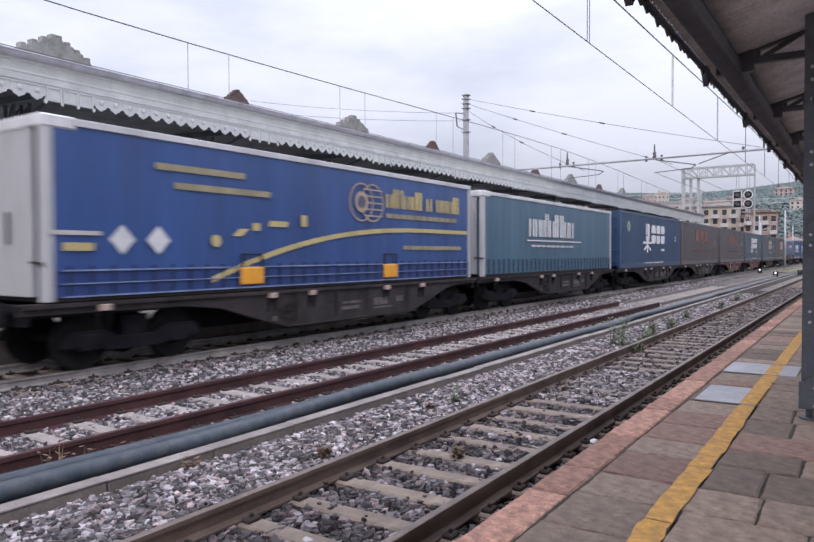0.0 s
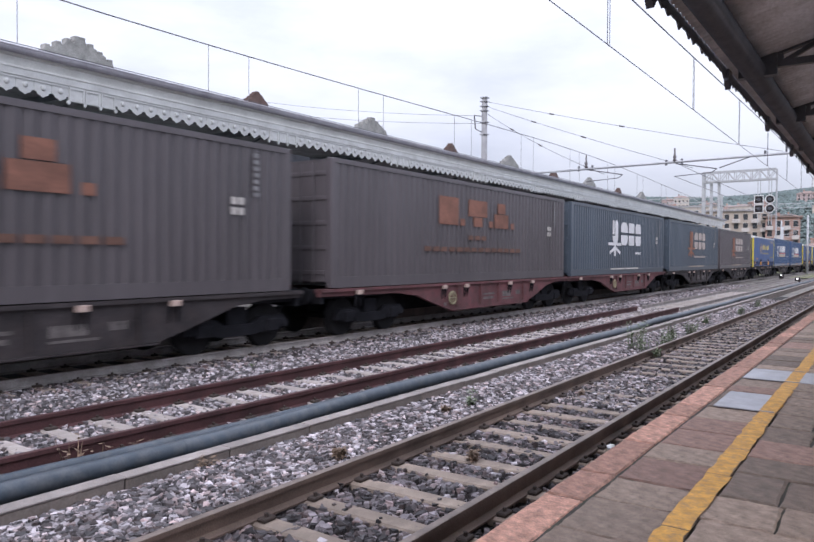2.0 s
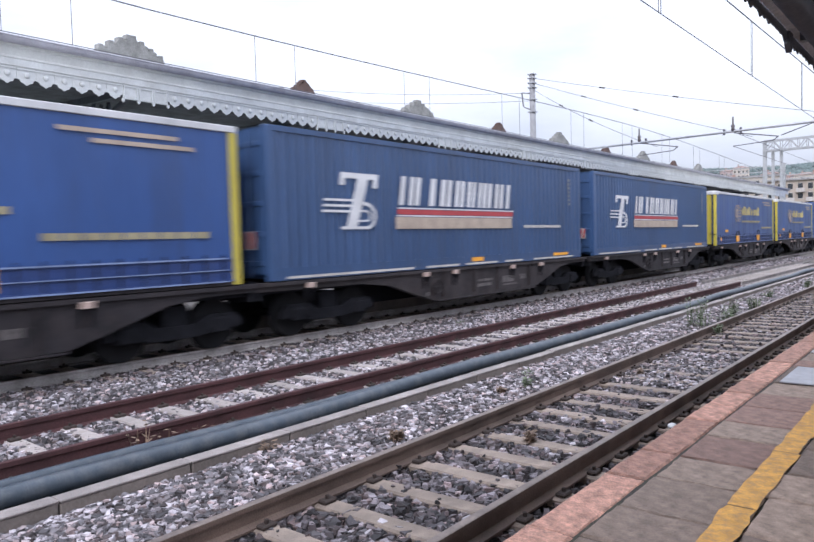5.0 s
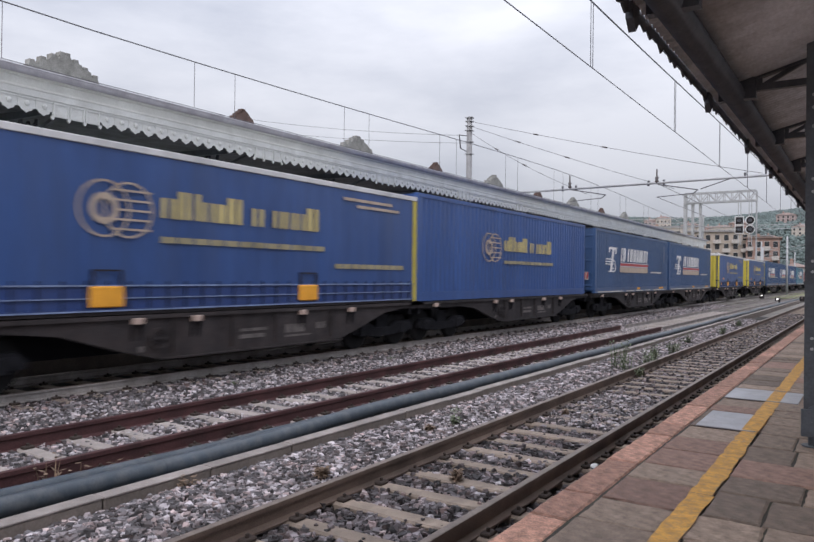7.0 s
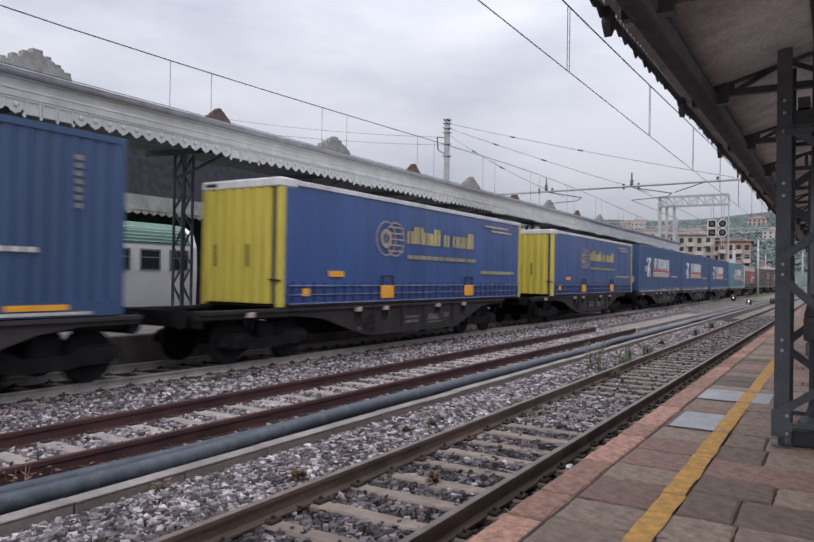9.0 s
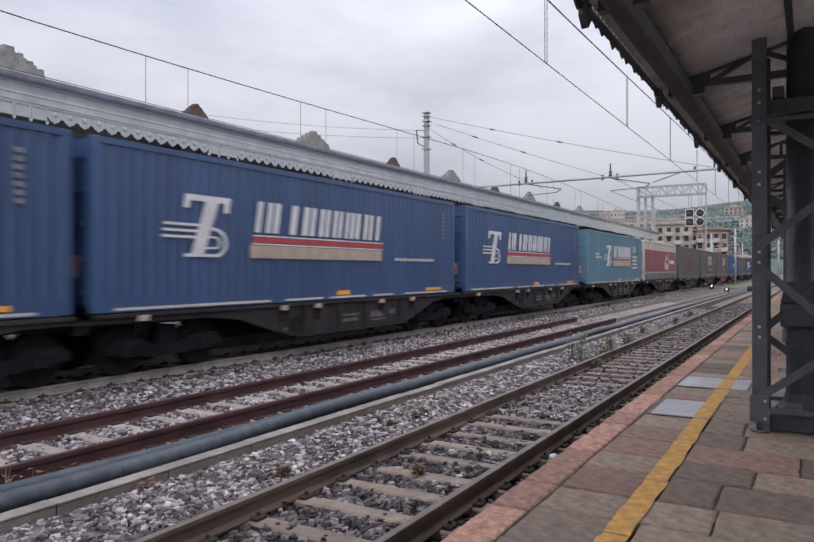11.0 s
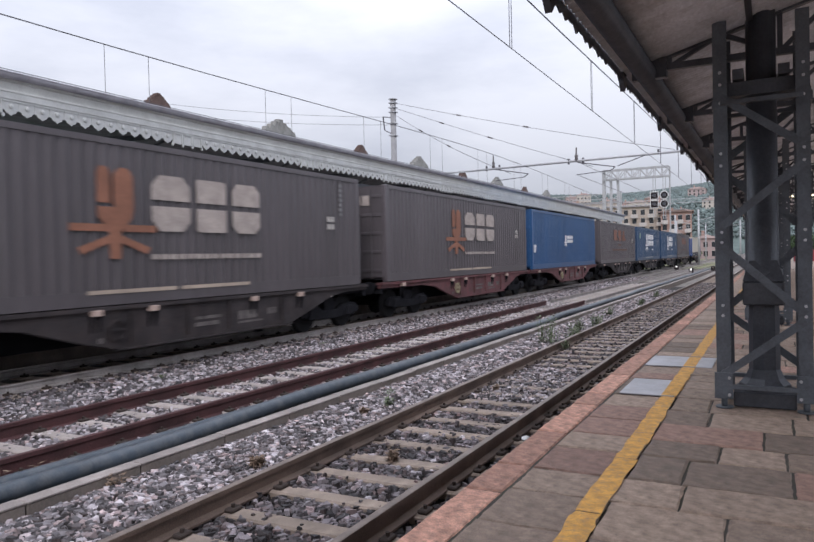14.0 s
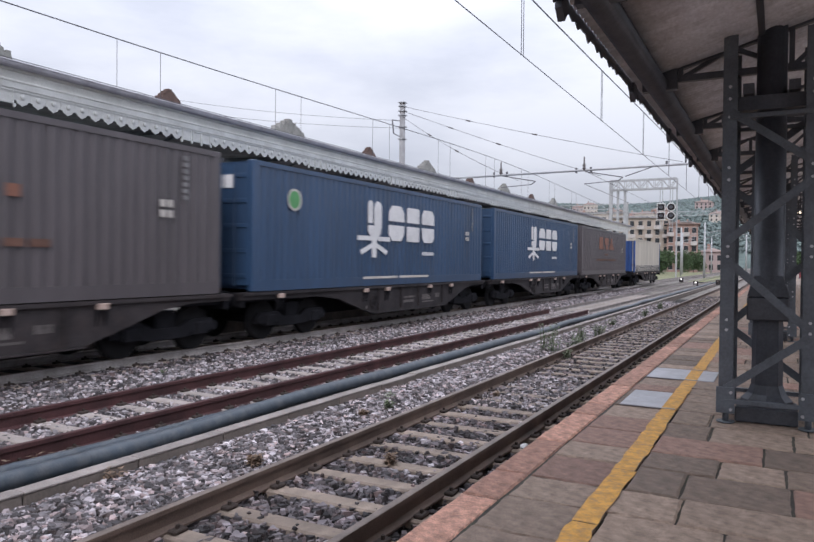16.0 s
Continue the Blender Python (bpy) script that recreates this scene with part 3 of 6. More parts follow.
stone_field("ballast_stones", 600, (-4.2, -2.75), (0.2, 40), flat(-0.178), 0.02, M["stones_dark"], "stray dark stones lying on the near sleepers")
stone_field("ballast_stones", 900, (-4.2, -2.75), (0.2, 40), flat(-0.215), 0.032, M["stones_pale"], "scattered pale stones between the near rails")
stone_field("ballast_stones", 6000, (-2.62, -1.92), (1, 34), flat(-0.235), 0.026, M["stones_dark"], "dark stones between rail and platform edge")
stone_field("ballast_stones", 30000, (-9.55, -6.25), (0.8, 30.5), flat(-0.215), 0.026, M["stones_pale"], "pale crushed stones round the rusty rails", 1.5)
stone_field("ballast_stones", 5000, (-9.55, -6.25), (30.5, 50), flat(-0.235), 0.026, M["stones_pale"], "thin pale stones between the distant sleepers", 1.0)
stone_field("ballast_stones", 26000, (-10.9, -9.0), (1.5, 60), flat(-0.14), 0.028, M["stones_pale"], "pale crushed stones beside the train's track", 1.5)
stone_field("ballast_stones", 5000, (-10.95, -10.2), (1.5, 60), flat(-0.12), 0.03, M["stones_dark"], "dark stones along the train's rail", 1.5)

RAIL = [(-0.07, -0.16), (0.07, -0.16), (0.07, -0.145), (0.012, -0.125), (0.010, -0.045), (0.035, -0.035), (0.035, -0.004), (0.028, 0.0), (-0.028, 0.0), (-0.035, -0.004), (-0.035, -0.035), (-0.010, -0.045), (-0.012, -0.125), (-0.07, -0.145)]


def rail(x, z, y0, y1, side, top, label, tall=1.15):
    b = bmesh.new()
    extrude_poly(b, RAIL, lambda u, v, t: (x + u, t, z + v * tall), y0, y1)
    bmesh.ops.recalc_face_normals(b, faces=b.faces)
    me = bpy.data.meshes.new("rail")
    b.to_mesh(me)
    b.free()
    me.materials.append(side)
    me.materials.append(top)
    for p in me.polygons:
        if p.normal.z > 0.5 and p.center.z > z - 0.02:
            p.material_index = 1
    return tagged(new("rail", me), label, "rail", group="rails of the station tracks", kind="structure")


for k, (ax, z) in enumerate(zip(AXES, TOPS)):
    side, top = ((M["railside"], M["railtop"]), (M["rust"], M["rust"]), (M["railgrey"], M["railtop"]))[k]
    text = ("brown steel rail with worn head beside the platform", "rust-red disused steel rail on pale ballast", "steel rail under the freight train")[k]
    for s in (-0.7525, 0.7525):
        end = Y1 if k != 1 else (28.5 if s < 0 else 29.0)
        rail(ax + s, z, Y0 if k < 2 else -440.0, end, side, top, text, (1.15, 1.38, 1.0)[k])
# beyond the rusty pair, paler rails go on
for s in (-0.7525, 0.7525):
    rail(AXES[1] + s, -0.02, 29.2, Y1, M["railgrey"], M["railtop"], "pale dusty rail beyond the rusty pair")


def sleepers(axis, top, y0, n, step, material, group, half, clips):
    me = mesh_of("sleeper", box(bmesh.new(), -half, half, -0.10, 0.10, -0.12, 0.0, bevel=0.018), material)
    cb = bmesh.new()
    for s in (-0.7525, 0.7525):
        for d in (-0.105, 0.105):
            box(cb, s + d - 0.045, s + d + 0.045, -0.07, 0.07, 0.0, 0.035, bevel=0.01)
            tube(cb, [(s + d, 0, 0.03), (s + d, 0, 0.065)], 0.018, 6)
    cm = mesh_of("fastening", cb, M["clip"])
    for i in range(n):
        ob = new("sleeper", me)
        ob.location = (axis + random.uniform(-0.02, 0.02), y0 + i * step + random.uniform(-0.02, 0.02), top + random.uniform(-0.008, 0.004))
        ob.rotation_euler = (0, 0, radians(random.uniform(-0.8, 0.8)))
        tagged(ob, group[0], "sleeper", group=group[1], kind="structure")
        if clips and i < clips:
            place("fastening", cm, ob)


sleepers(AXES[0], -0.18, 0.14 - 0.62 * 14, 127, 0.62, M["sleeper"], ("brown-stained concrete sleeper in dark ballast", "sleepers of the near track"), 1.15, 54)
sleepers(AXES[1], -0.178, 0.64 - 0.62 * 14, 92, 0.62, M["sleeper_pale"], ("pale concrete sleeper half buried in ballast", "sleepers of the middle track"), 1.15, 54)
sleepers(AXES[2], -0.10, 1.76 - 0.62 * 14, 76, 0.62, M["sleeper"], ("grey concrete sleeper under the train's track", "sleepers of the train's track"), 1.25, 60)

# the kerb wall and the ribbed pipe between the tracks
kerb_wall = thing("trough_wall", "long low pale concrete wall between the tracks", "kerb", kind="structure")
kb = mesh_of("block", box(bmesh.new(), -0.075, 0.075, 0.006, 1.194, -0.50, 0.0, bevel=0.012), M["concrete_dark"])
ct = mesh_of("coping", box(bmesh.new(), -0.085, 0.085, 0.004, 1.196, 0.0, 0.02, bevel=0.006), M["coping"])
for i in range(70):
    dx, dz = random.uniform(-0.008, 0.008), random.uniform(-0.006, 0.006)
    place("block", kb, kerb_wall, -5.66 + dx, -6 + i * 1.2, -0.055 + dz)
    place("coping", ct, kerb_wall, -5.66 + dx, -6 + i * 1.2, -0.055 + dz)


def pipe_at(y):
    return (-6.03 + 0.035 * math.sin(y * 0.45) + 0.02 * math.sin(y * 1.3 + 1), y, -0.045 + 0.012 * math.sin(y * 0.9))


pb = bmesh.new()
pts, rad, y = [], [], -2.0
while y < 14:
    pts.append(pipe_at(y))
    rad.append(0.098 if len(pts) % 2 or y > 4.5 else 0.089)
    y += 0.0125 if y < 4.6 else 0.06
while y < 85:
    pts.append(pipe_at(y))
    rad.append(0.096)
    y += 0.6
tube(pb, pts, rad, 14)
tagged(part("ribbed_pipe", pb, M["pipe"]), "blue-grey ribbed plastic pipe lying along the tracks", "pipe")
pb = bmesh.new()
pts = [(pipe_at(y)[0] - 0.15 + 0.012 * max(0, y - 3), y, 0.005 - 0.012 * max(0, y - 3)) for y in np.arange(-2, 7.6, 0.0125)]
tube(pb, pts, [0.074 if k % 2 else 0.066 for k in range(len(pts))], 12)
tagged(part("ribbed_hose", pb, M["pipe"]), "thinner blue-grey ribbed hose lying behind the pipe", "pipe")

# ---- platform on the camera's side ----
PZ = 0.37
platform = tagged(boxpart("platform", (-1.80, 12, Y0, 150, -0.56, PZ - 0.014), M["joint"]), "long paved station platform", "platform", kind="structure")


# ---- canopy over the camera's platform ----
EAVE_X, EAVE_Z = -1.32, 3.90
near_roof = thing("near_canopy", "dark iron platform canopy with corrugated sheet roof and gutter", "canopy", kind="structure")
b = bmesh.new()
prev = None
y = -4.0
while y < 62:                                     # corrugated sheet, ridges running up the slope
    for dy, dz in ((0.0, 0.0), (0.0275, 0.017), (0.055, 0.0), (0.0825, -0.017)):
        cur = [b.verts.new((x, y + dy, EAVE_Z + 0.10 + (x - EAVE_X) * 0.27 + dz)) for x in (EAVE_X - 0.12, 1.2, 4.2)]
        if prev:
            for k in range(2):
                b.faces.new((prev[k], prev[k + 1], cur[k + 1], cur[k])).smooth = True
        prev = cur
    y += 0.11
sheet = part("roof_sheet", b, M["roofsheet"], near_roof, "weathered corrugated roof sheets seen from below")
sol = sheet.modifiers.new("thick", "SOLIDIFY")
sol.thickness = 0.012
b = bmesh.new()
y = -4.0
rng = random.Random(5)
while y < 62:                                     # torn saw-tooth edge
    w = 0.17
    d = 0.025 + 0.05 * rng.random()
    extrude_poly(b, [(y, 0.07), (y + w, 0.07), (y + w, -0.02), (y + w / 2, -d), (y, -0.02)], lambda u, v, t: (t, u, EAVE_Z + v), EAVE_X - 0.14, EAVE_X - 0.125)
    y += w
tagged(part("edge_teeth", b, M["iron_black"], near_roof, "black saw-tooth edge trim"), kind="stuff")
b = bmesh.new()
tube(b, [(EAVE_X + 0.13, -4, EAVE_Z + 0.0), (EAVE_X + 0.13, 62, EAVE_Z + 0.0)], 0.11, 12)
part("gutter", b, M["iron_black"], near_roof, "thick black round gutter")
COLS = [7.95 + 8.7 * i for i in range(-1, 6)]
b = bmesh.new()
zl = lambda x: EAVE_Z + 0.08 + (x - EAVE_X) * 0.27
xs = [EAVE_X + 0.1, -0.95, -0.45, 0.1, 0.7, 1.3, 2.0, 2.8, 3.6]
bar(b, (xs[0], 0, zl(xs[0])), (xs[-1], 0, zl(xs[-1])), 0.07, 0.07)
bar(b, (xs[0], 0, EAVE_Z + 0.05), (xs[-1], 0, EAVE_Z + 0.05), 0.07, 0.07)
for k, x in enumerate(xs[1:], 1):
    bar(b, (x, 0, EAVE_Z + 0.05), (x, 0, zl(x)), 0.05, 0.05)
    if k % 2 == 0:
        bar(b, (xs[k - 1], 0, EAVE_Z + 0.05), (x, 0, zl(x)), 0.045, 0.045)
    elif k > 1:
        bar(b, (xs[k - 1], 0, zl(xs[k - 1])), (x, 0, EAVE_Z + 0.05), 0.045, 0.045)
box(b, EAVE_X - 0.02, EAVE_X + 0.34, -0.05, 0.05, EAVE_Z - 0.06, EAVE_Z + 0.16)
extrude_poly(b, [(-0.09, 0.05), (0.09, 0.05), (0.07, -0.08), (0.0, -0.15), (-0.08, -0.07)], lambda u, v, t: (t, u, EAVE_Z + v), EAVE_X - 0.155, EAVE_X - 0.10)
truss_me = mesh_of("truss", b, M["iron_black"])
for i in range(21):
    place("truss", truss_me, near_roof, 0, 2.2 + 2.9 * i, 0)
for k in range(3):
    pm = bmesh.new()
    x = -0.2 + k * 1.5
    box(pm, x, x + 0.06, -4, 62, zl(x) - 0.02, zl(x) + 0.05)
    part("purlin", pm, M["iron_black"], near_roof)


bolt_b = bmesh.new()
tube(bolt_b, [(0, 0, 0), (0, -0.022, 0)], 0.015, 8)
bolt_me = mesh_of("bolt", bolt_b, M["bolt"])


def lattice_column():
    """A steel lattice cage of four posts round an older cast iron column on a plinth."""
    col = thing("canopy_column", "dark painted steel lattice cage round a black cast-iron column", "column", group="columns of the near canopy")
    hx, hy, top = 0.36, 0.33, EAVE_Z + 0.32 - PZ
    angle = bmesh.new()
    box(angle, -0.065, 0.065, -0.055, -0.040, 0.10, top)
    box(angle, -0.065, -0.050, -0.040, 0.065, 0.10, top)
    am = mesh_of("post", angle, M["iron"])
    foot = bmesh.new()
    tube(foot, [(0, 0, 0.012), (0, 0, 0.11)], 0.03, 8)
    tube(foot, [(0, 0, 0.0), (0, 0, 0.014)], 0.085, 10)
    fm = mesh_of("screw_foot", foot, M["iron"])
    for sx in (-1, 1):
        for sy in (-1, 1):
            p = place("post", am, col, sx * hx, sy * hy, 0)
            p.rotation_euler = (0, 0, {(-1, -1): 0, (1, -1): math.pi / 2, (1, 1): math.pi, (-1, 1): -math.pi / 2}[(sx, sy)])
            place("screw_foot", fm, p)
    for k, (z0, z1) in enumerate(((0.34, 0.95), (0.95, 1.68), (1.82, 2.46), (2.57, 3.16))):
        up = k % 2 == 0
        for face in range(4):
            d = bmesh.new()
            s = 1 if up else -1
            if face < 2:
                yy = (-hy - 0.06) if face == 0 else (hy + 0.06)
                s = s if face == 0 else -s
                bar(d, (-hx * s, yy, z0), (hx * s, yy, z1 - 0.06), 0.012, 0.075)
            else:
                xx = (-hx - 0.06) if face == 2 else (hx + 0.06)
                bar(d, (xx, -hy * s, z0), (xx, hy * s, z1 - 0.06), 0.012, 0.075)
            part("brace", d, M["iron"], col)
    for z in (0.22, 3.04):
        d = bmesh.new()
        for yy in (-hy - 0.05, hy + 0.05):
            box(d, -hx, hx, yy - 0.03, yy + 0.03, z - 0.02, z + 0.02)
        for xx in (-hx - 0.05, hx + 0.05):
            box(d, xx - 0.03, xx + 0.03, -hy, hy, z - 0.045, z + 0.045)
        part("tie_frame", d, M["iron"], col)
    for sx in (-1, 1):
        d = bmesh.new()
        box(d, sx * hx - 0.085, sx * hx + 0.085, -hy - 0.075, -hy - 0.06, 0.10, 0.36, bevel=0.004)
        g = part("gusset_plate", d, M["iron"], col)
        for z in (0.14, 0.31):
            place("bolt", bolt_me, g, sx * hx - sx * 0.05, -hy - 0.075, z)
    for sx in (-1, 1):
        for z in (0.93, 1.03, 1.66, 1.76, 2.42, 2.54, 3.04, 3.22, 3.34):
            place("bolt", bolt_me, col, sx * hx, -hy - 0.055, z)
    c = bmesh.new()                                # cast iron column
    tube(c, [(0, 0, 0.15), (0, 0, 0.21), (0, 0, 0.27), (0, 0, 0.36), (0, 0, 1.02)], [0.25, 0.235, 0.18, 0.145, 0.138], 8)
    for f in c.faces:
        f.smooth = False
    box(c, -0.19, 0.19, -0.19, 0.19, 1.02, 1.26, bevel=0.015)
    low = [c.verts.new((sx * 0.19, sy * 0.19, 1.262)) for sx, sy in ((-1, -1), (1, -1), (1, 1), (-1, 1))]
    high = [c.verts.new((v.co.x * 0.66, v.co.y * 0.66, 1.47)) for v in low]
    for k in range(4):                             # sloping shoulders above the block
        c.faces.new((low[k], low[(k + 1) % 4], high[(k + 1) % 4], high[k]))
    tube(c, [(0, 0, 1.26), (0, 0, 1.36), (0, 0, 1.40), (0, 0, top + 0.3)], [0.175, 0.175, 0.145, 0.138], 18)
    part("iron_column", c, M["iron_black"], col, "black cast-iron column with moulded collar")
    c = bmesh.new()
    box(c, -0.28, 0.28, -0.26, 0.26, 0.0, 0.15, bevel=0.012)
    part("plinth", c, M["iron_black"], col)
    br = bmesh.new()                               # crossing joists clamped to the column head
    for yy in (-0.2, 0.2):
        box(br, -0.30, 0.30, yy - 0.06, yy + 0.06, 3.12, 3.26)
    for xx in (-0.2, 0.2):
        box(br, xx - 0.05, xx + 0.05, -0.34, 0.34, 3.27, 3.37)
    part("head_joist", br, M["iron_black"], col)
    return col


first = lattice_column()
first.location = (-0.075, COLS[1], PZ)
for y in COLS[2:]:
    copy_thing(first, pose(-0.07, y, PZ))

# lit lamps under the near canopy and a red hoarding at the platform's far end
canopy_glow = glow("warm lit lamp", (1.0, 0.86, 0.55), 2.2)
for x in (0.81, 1.59):
    lamp = thing("canopy_lamp", "small warm lit globe lamp hanging under the canopy", "lamp", group="lamps of the near canopy", at=(x, 34.5, 4.2))
    part("stem", tube(bmesh.new(), [(0, 0, 0.06), (0, 0, 0.36 + (x - 0.81) * 0.27)], 0.015, 6), M["iron_black"], lamp)
    b = bmesh.new()
    bmesh.ops.create_uvsphere(b, u_segments=12, v_segments=8, radius=0.085)
    part("globe", b, canopy_glow, lamp)
hoarding = thing("hoarding", "dull red painted hoarding panel at the platform end", "hoarding", at=(0, 92, PZ))
for k in range(5):
    boxpart("panel", (2.3 + k * 1.2, 3.48 + k * 1.2, -0.03, 0.03, 0.1, 1.45), P["wine"], hoarding, bevel=0.01)
for k in range(6):
    boxpart("post", (2.24 + k * 1.2, 2.34 + k * 1.2, 0.031, 0.12, 0.0, 1.5), M["iron"], hoarding)

# ---- far platform, its canopy and the coach behind ----
FX = -13.30
# body in darker concrete, for the shaded face seen beneath the train
far_platform = tagged(boxpart("far_platform", (-19.2, -13.32, Y0, 84, -0.56, 0.54), M["concrete_dark"]), "far grey station platform behind the train", "platform", kind="structure")
# paler top sheet added to bounce light onto the coach
boxpart("platform_paving", (-19.1, -13.42, Y0, 83.9, 0.54, 0.56), M["concrete"], far_platform)
far_roof = thing("far_canopy", "pale painted platform canopy with deep fascia and scalloped valance", "canopy", kind="structure")
FY0, FY1 = -12.0, 73.0
fascia = [(0.0, 5.40), (0.045, 5.405), (0.045, 5.435), (0.02, 5.45), (0.02, 5.60), (0.05, 5.615), (0.06, 5.66), (0.06, 5.72), (-0.5, 5.80), (-0.5, 5.40)]
b = bmesh.new()
extrude_poly(b, fascia, lambda u, v, t: (FX + u, t, v), FY0, FY1)
part("fascia", b, M["cream"], far_roof, "pale grey moulded fascia beam")
b = bmesh.new()
trough = [(0.115 + 0.085 * math.cos(a), 5.745 + 0.105 * math.sin(a)) for a in np.linspace(-math.pi, 0, 11)]
extrude_poly(b, trough + [(0.215, 5.752), (0.205, 5.775), (0.18, 5.765), (0.05, 5.765)], lambda u, v, t: (FX + u, t, v), FY0, FY1)
part("gutter", b, M["rooftop"], far_roof, "mauve-grey half-round zinc gutter")
b = bmesh.new()
box(b, FX - 0.02, FX + 0.035, FY0, FY1, 5.27, 5.40)
part("moulding", b, M["cream_dark"], far_roof)
b = bmesh.new()
for x0, x1, z0, z1 in ((FX - 4.2, FX - 0.45, 5.64, 5.42),):
    vs = [b.verts.new(p) for p in ((x1, FY0, z1), (x1, FY1, z1), (x0, FY1, z0), (x0, FY0, z0))]
    b.faces.new(vs)
r = part("roof", b, M["under"], far_roof)
r.modifiers.new("thick", "SOLIDIFY").thickness = 0.06
# valance: scalloped boards with bosses, and a flat panel at each bay
tooth = bmesh.new()
w = 5.35 / 16
arc = [(0.0, 0.0), (w - 0.004, 0.0), (w - 0.004, -0.215), (w * 0.86, -0.225), (w * 0.80, -0.27), (w * 0.64, -0.29), (w * 0.5, -0.325), (w * 0.36, -0.29), (w * 0.20, -0.27), (w * 0.14, -0.225), (0.0, -0.215)]
extrude_poly(tooth, arc, lambda u, v, t: (t, u, v), -0.015, 0.012)
box(tooth, 0.012, 0.03, 0.0, w - 0.004, -0.05, -0.025)
tooth_me = mesh_of("valance_board", tooth, M["cream_dark"])
boss = bmesh.new()
bmesh.ops.create_uvsphere(boss, u_segments=8, v_segments=6, radius=0.055)
for v in boss.verts:
    v.co.x *= 0.5
boss_me = mesh_of("boss", boss, M["cream_dark"])
panel = bmesh.new()
box(panel, -0.015, 0.014, 0.0, 3 * w, -0.30, 0.0)
for k in range(3):                                 # three framed squares with drops between them
    y0, y1 = k * w + 0.015, (k + 1) * w - 0.015
    for dims in ((y0, y1, -0.055, -0.025), (y0, y1, -0.295, -0.265), (y0, y0 + 0.03, -0.265, -0.055), (y1 - 0.03, y1, -0.265, -0.055)):
        box(panel, 0.014, 0.034, *dims)
for k in range(4):
    extrude_poly(panel, [(k * w - 0.03, -0.29), (k * w + 0.03, -0.29), (k * w + 0.03, -0.34), (k * w, -0.37), (k * w - 0.03, -0.34)], lambda u, v, t: (t, u, v), -0.012, 0.03)
panel_me = mesh_of("valance_panel", panel, M["cream_dark"])
n_teeth = 0
rest = bmesh.new()
for k in range(-2, 16):
    y0 = 7.95 + 5.35 * k - 0.40
    if y0 > FY1 - 6:
        break
    if y0 > FY0:
        place("valance_panel", panel_me, far_roof, FX, y0 + 0.80 - 3 * w, 5.27)
    for j in range(13):
        y = y0 + 0.80 + j * w
        if y < 3.0:
            continue
        if n_teeth < 150:
            o = place("valance_board", tooth_me, far_roof, FX, y, 5.27)
            place("boss", boss_me, o, 0.022, w / 2, -0.14)
            n_teeth += 1
        else:
            extrude_poly(rest, arc, lambda u, v, t: (FX + t, y + u, 5.27 + v), -0.015, 0.012)
rest_ob = part("valance_rest", rest, M["cream_dark"], far_roof)
tagged(rest_ob, kind="stuff")
# a shallow roof parapet behind the gutter carries the ornaments
b = bmesh.new()
box(b, FX - 0.62, FX - 0.5, FY0, FY1, 5.78, 5.955)
part("ridge_board", b, M["rooftop"], far_roof)
# lattice columns of the far canopy
lc = bmesh.new()
for sx, sy in ((-0.18, -0.18), (0.18, -0.18), (0.18, 0.18), (-0.18, 0.18)):
    bar(lc, (sx, sy, 0.0), (sx, sy, 4.9), 0.06, 0.06)
for k in range(9):
    z0, z1, s = k * 0.54, k * 0.54 + 0.54, (-1) ** k
    for sy in (-0.18, 0.18):
        bar(lc, (-0.18 * s, sy, z0), (0.18 * s, sy, z1), 0.035, 0.035)
    for sx in (-0.18, 0.18):
        bar(lc, (sx, -0.18 * s, z0), (sx, 0.18 * s, z1), 0.035, 0.035)
far_col = tagged(part("lattice_column", lc, M["iron"]), "dark lattice iron column on the far platform", "column", group="columns of the far canopy")
far_col.location = (-16.2, 8.3 - 5.35, 0.55)
for k in range(0, 12):
    copy_thing(far_col, pose(-16.2, 8.3 + 5.35 * k, 0.55))
for k in range(-1, 12):
    b = bmesh.new()
    y = 7.95 + 5.35 * k
    bar(b, (-13.6, y, 5.33), (-17.4, y, 5.46), 0.10, 0.16)
    bar(b, (-13.8, y, 5.3), (-16.0, y, 4.7), 0.07, 0.07)
    part("roof_truss", b, M["iron"], far_roof)
# a second, lower canopy beyond; its roof is coloured dark for shade
second = thing("second_canopy", "pale canopy of the next platform seen through the gaps", "canopy", kind="structure")
part("fascia", box(bmesh.new(), -24.0, -23.8, FY0, 70, 4.5, 5.1), M["cream_shaded"], second)
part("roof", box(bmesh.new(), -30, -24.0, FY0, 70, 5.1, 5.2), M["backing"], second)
# wall added to close the view, its shade painted in
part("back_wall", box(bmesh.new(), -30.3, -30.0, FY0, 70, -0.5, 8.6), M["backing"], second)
boards = bmesh.new()
for k in range(150):
    y = FY0 + 12 + k * 0.4
    extrude_poly(boards, [(y, 4.5), (y + 0.36, 4.5), (y + 0.36, 4.4), (y + 0.18, 4.3), (y, 4.4)], lambda u, v, t: (t, u, v), -23.86, -23.83)
tagged(part("valance_rest", boards, M["cream_shaded"], second), kind="stuff")

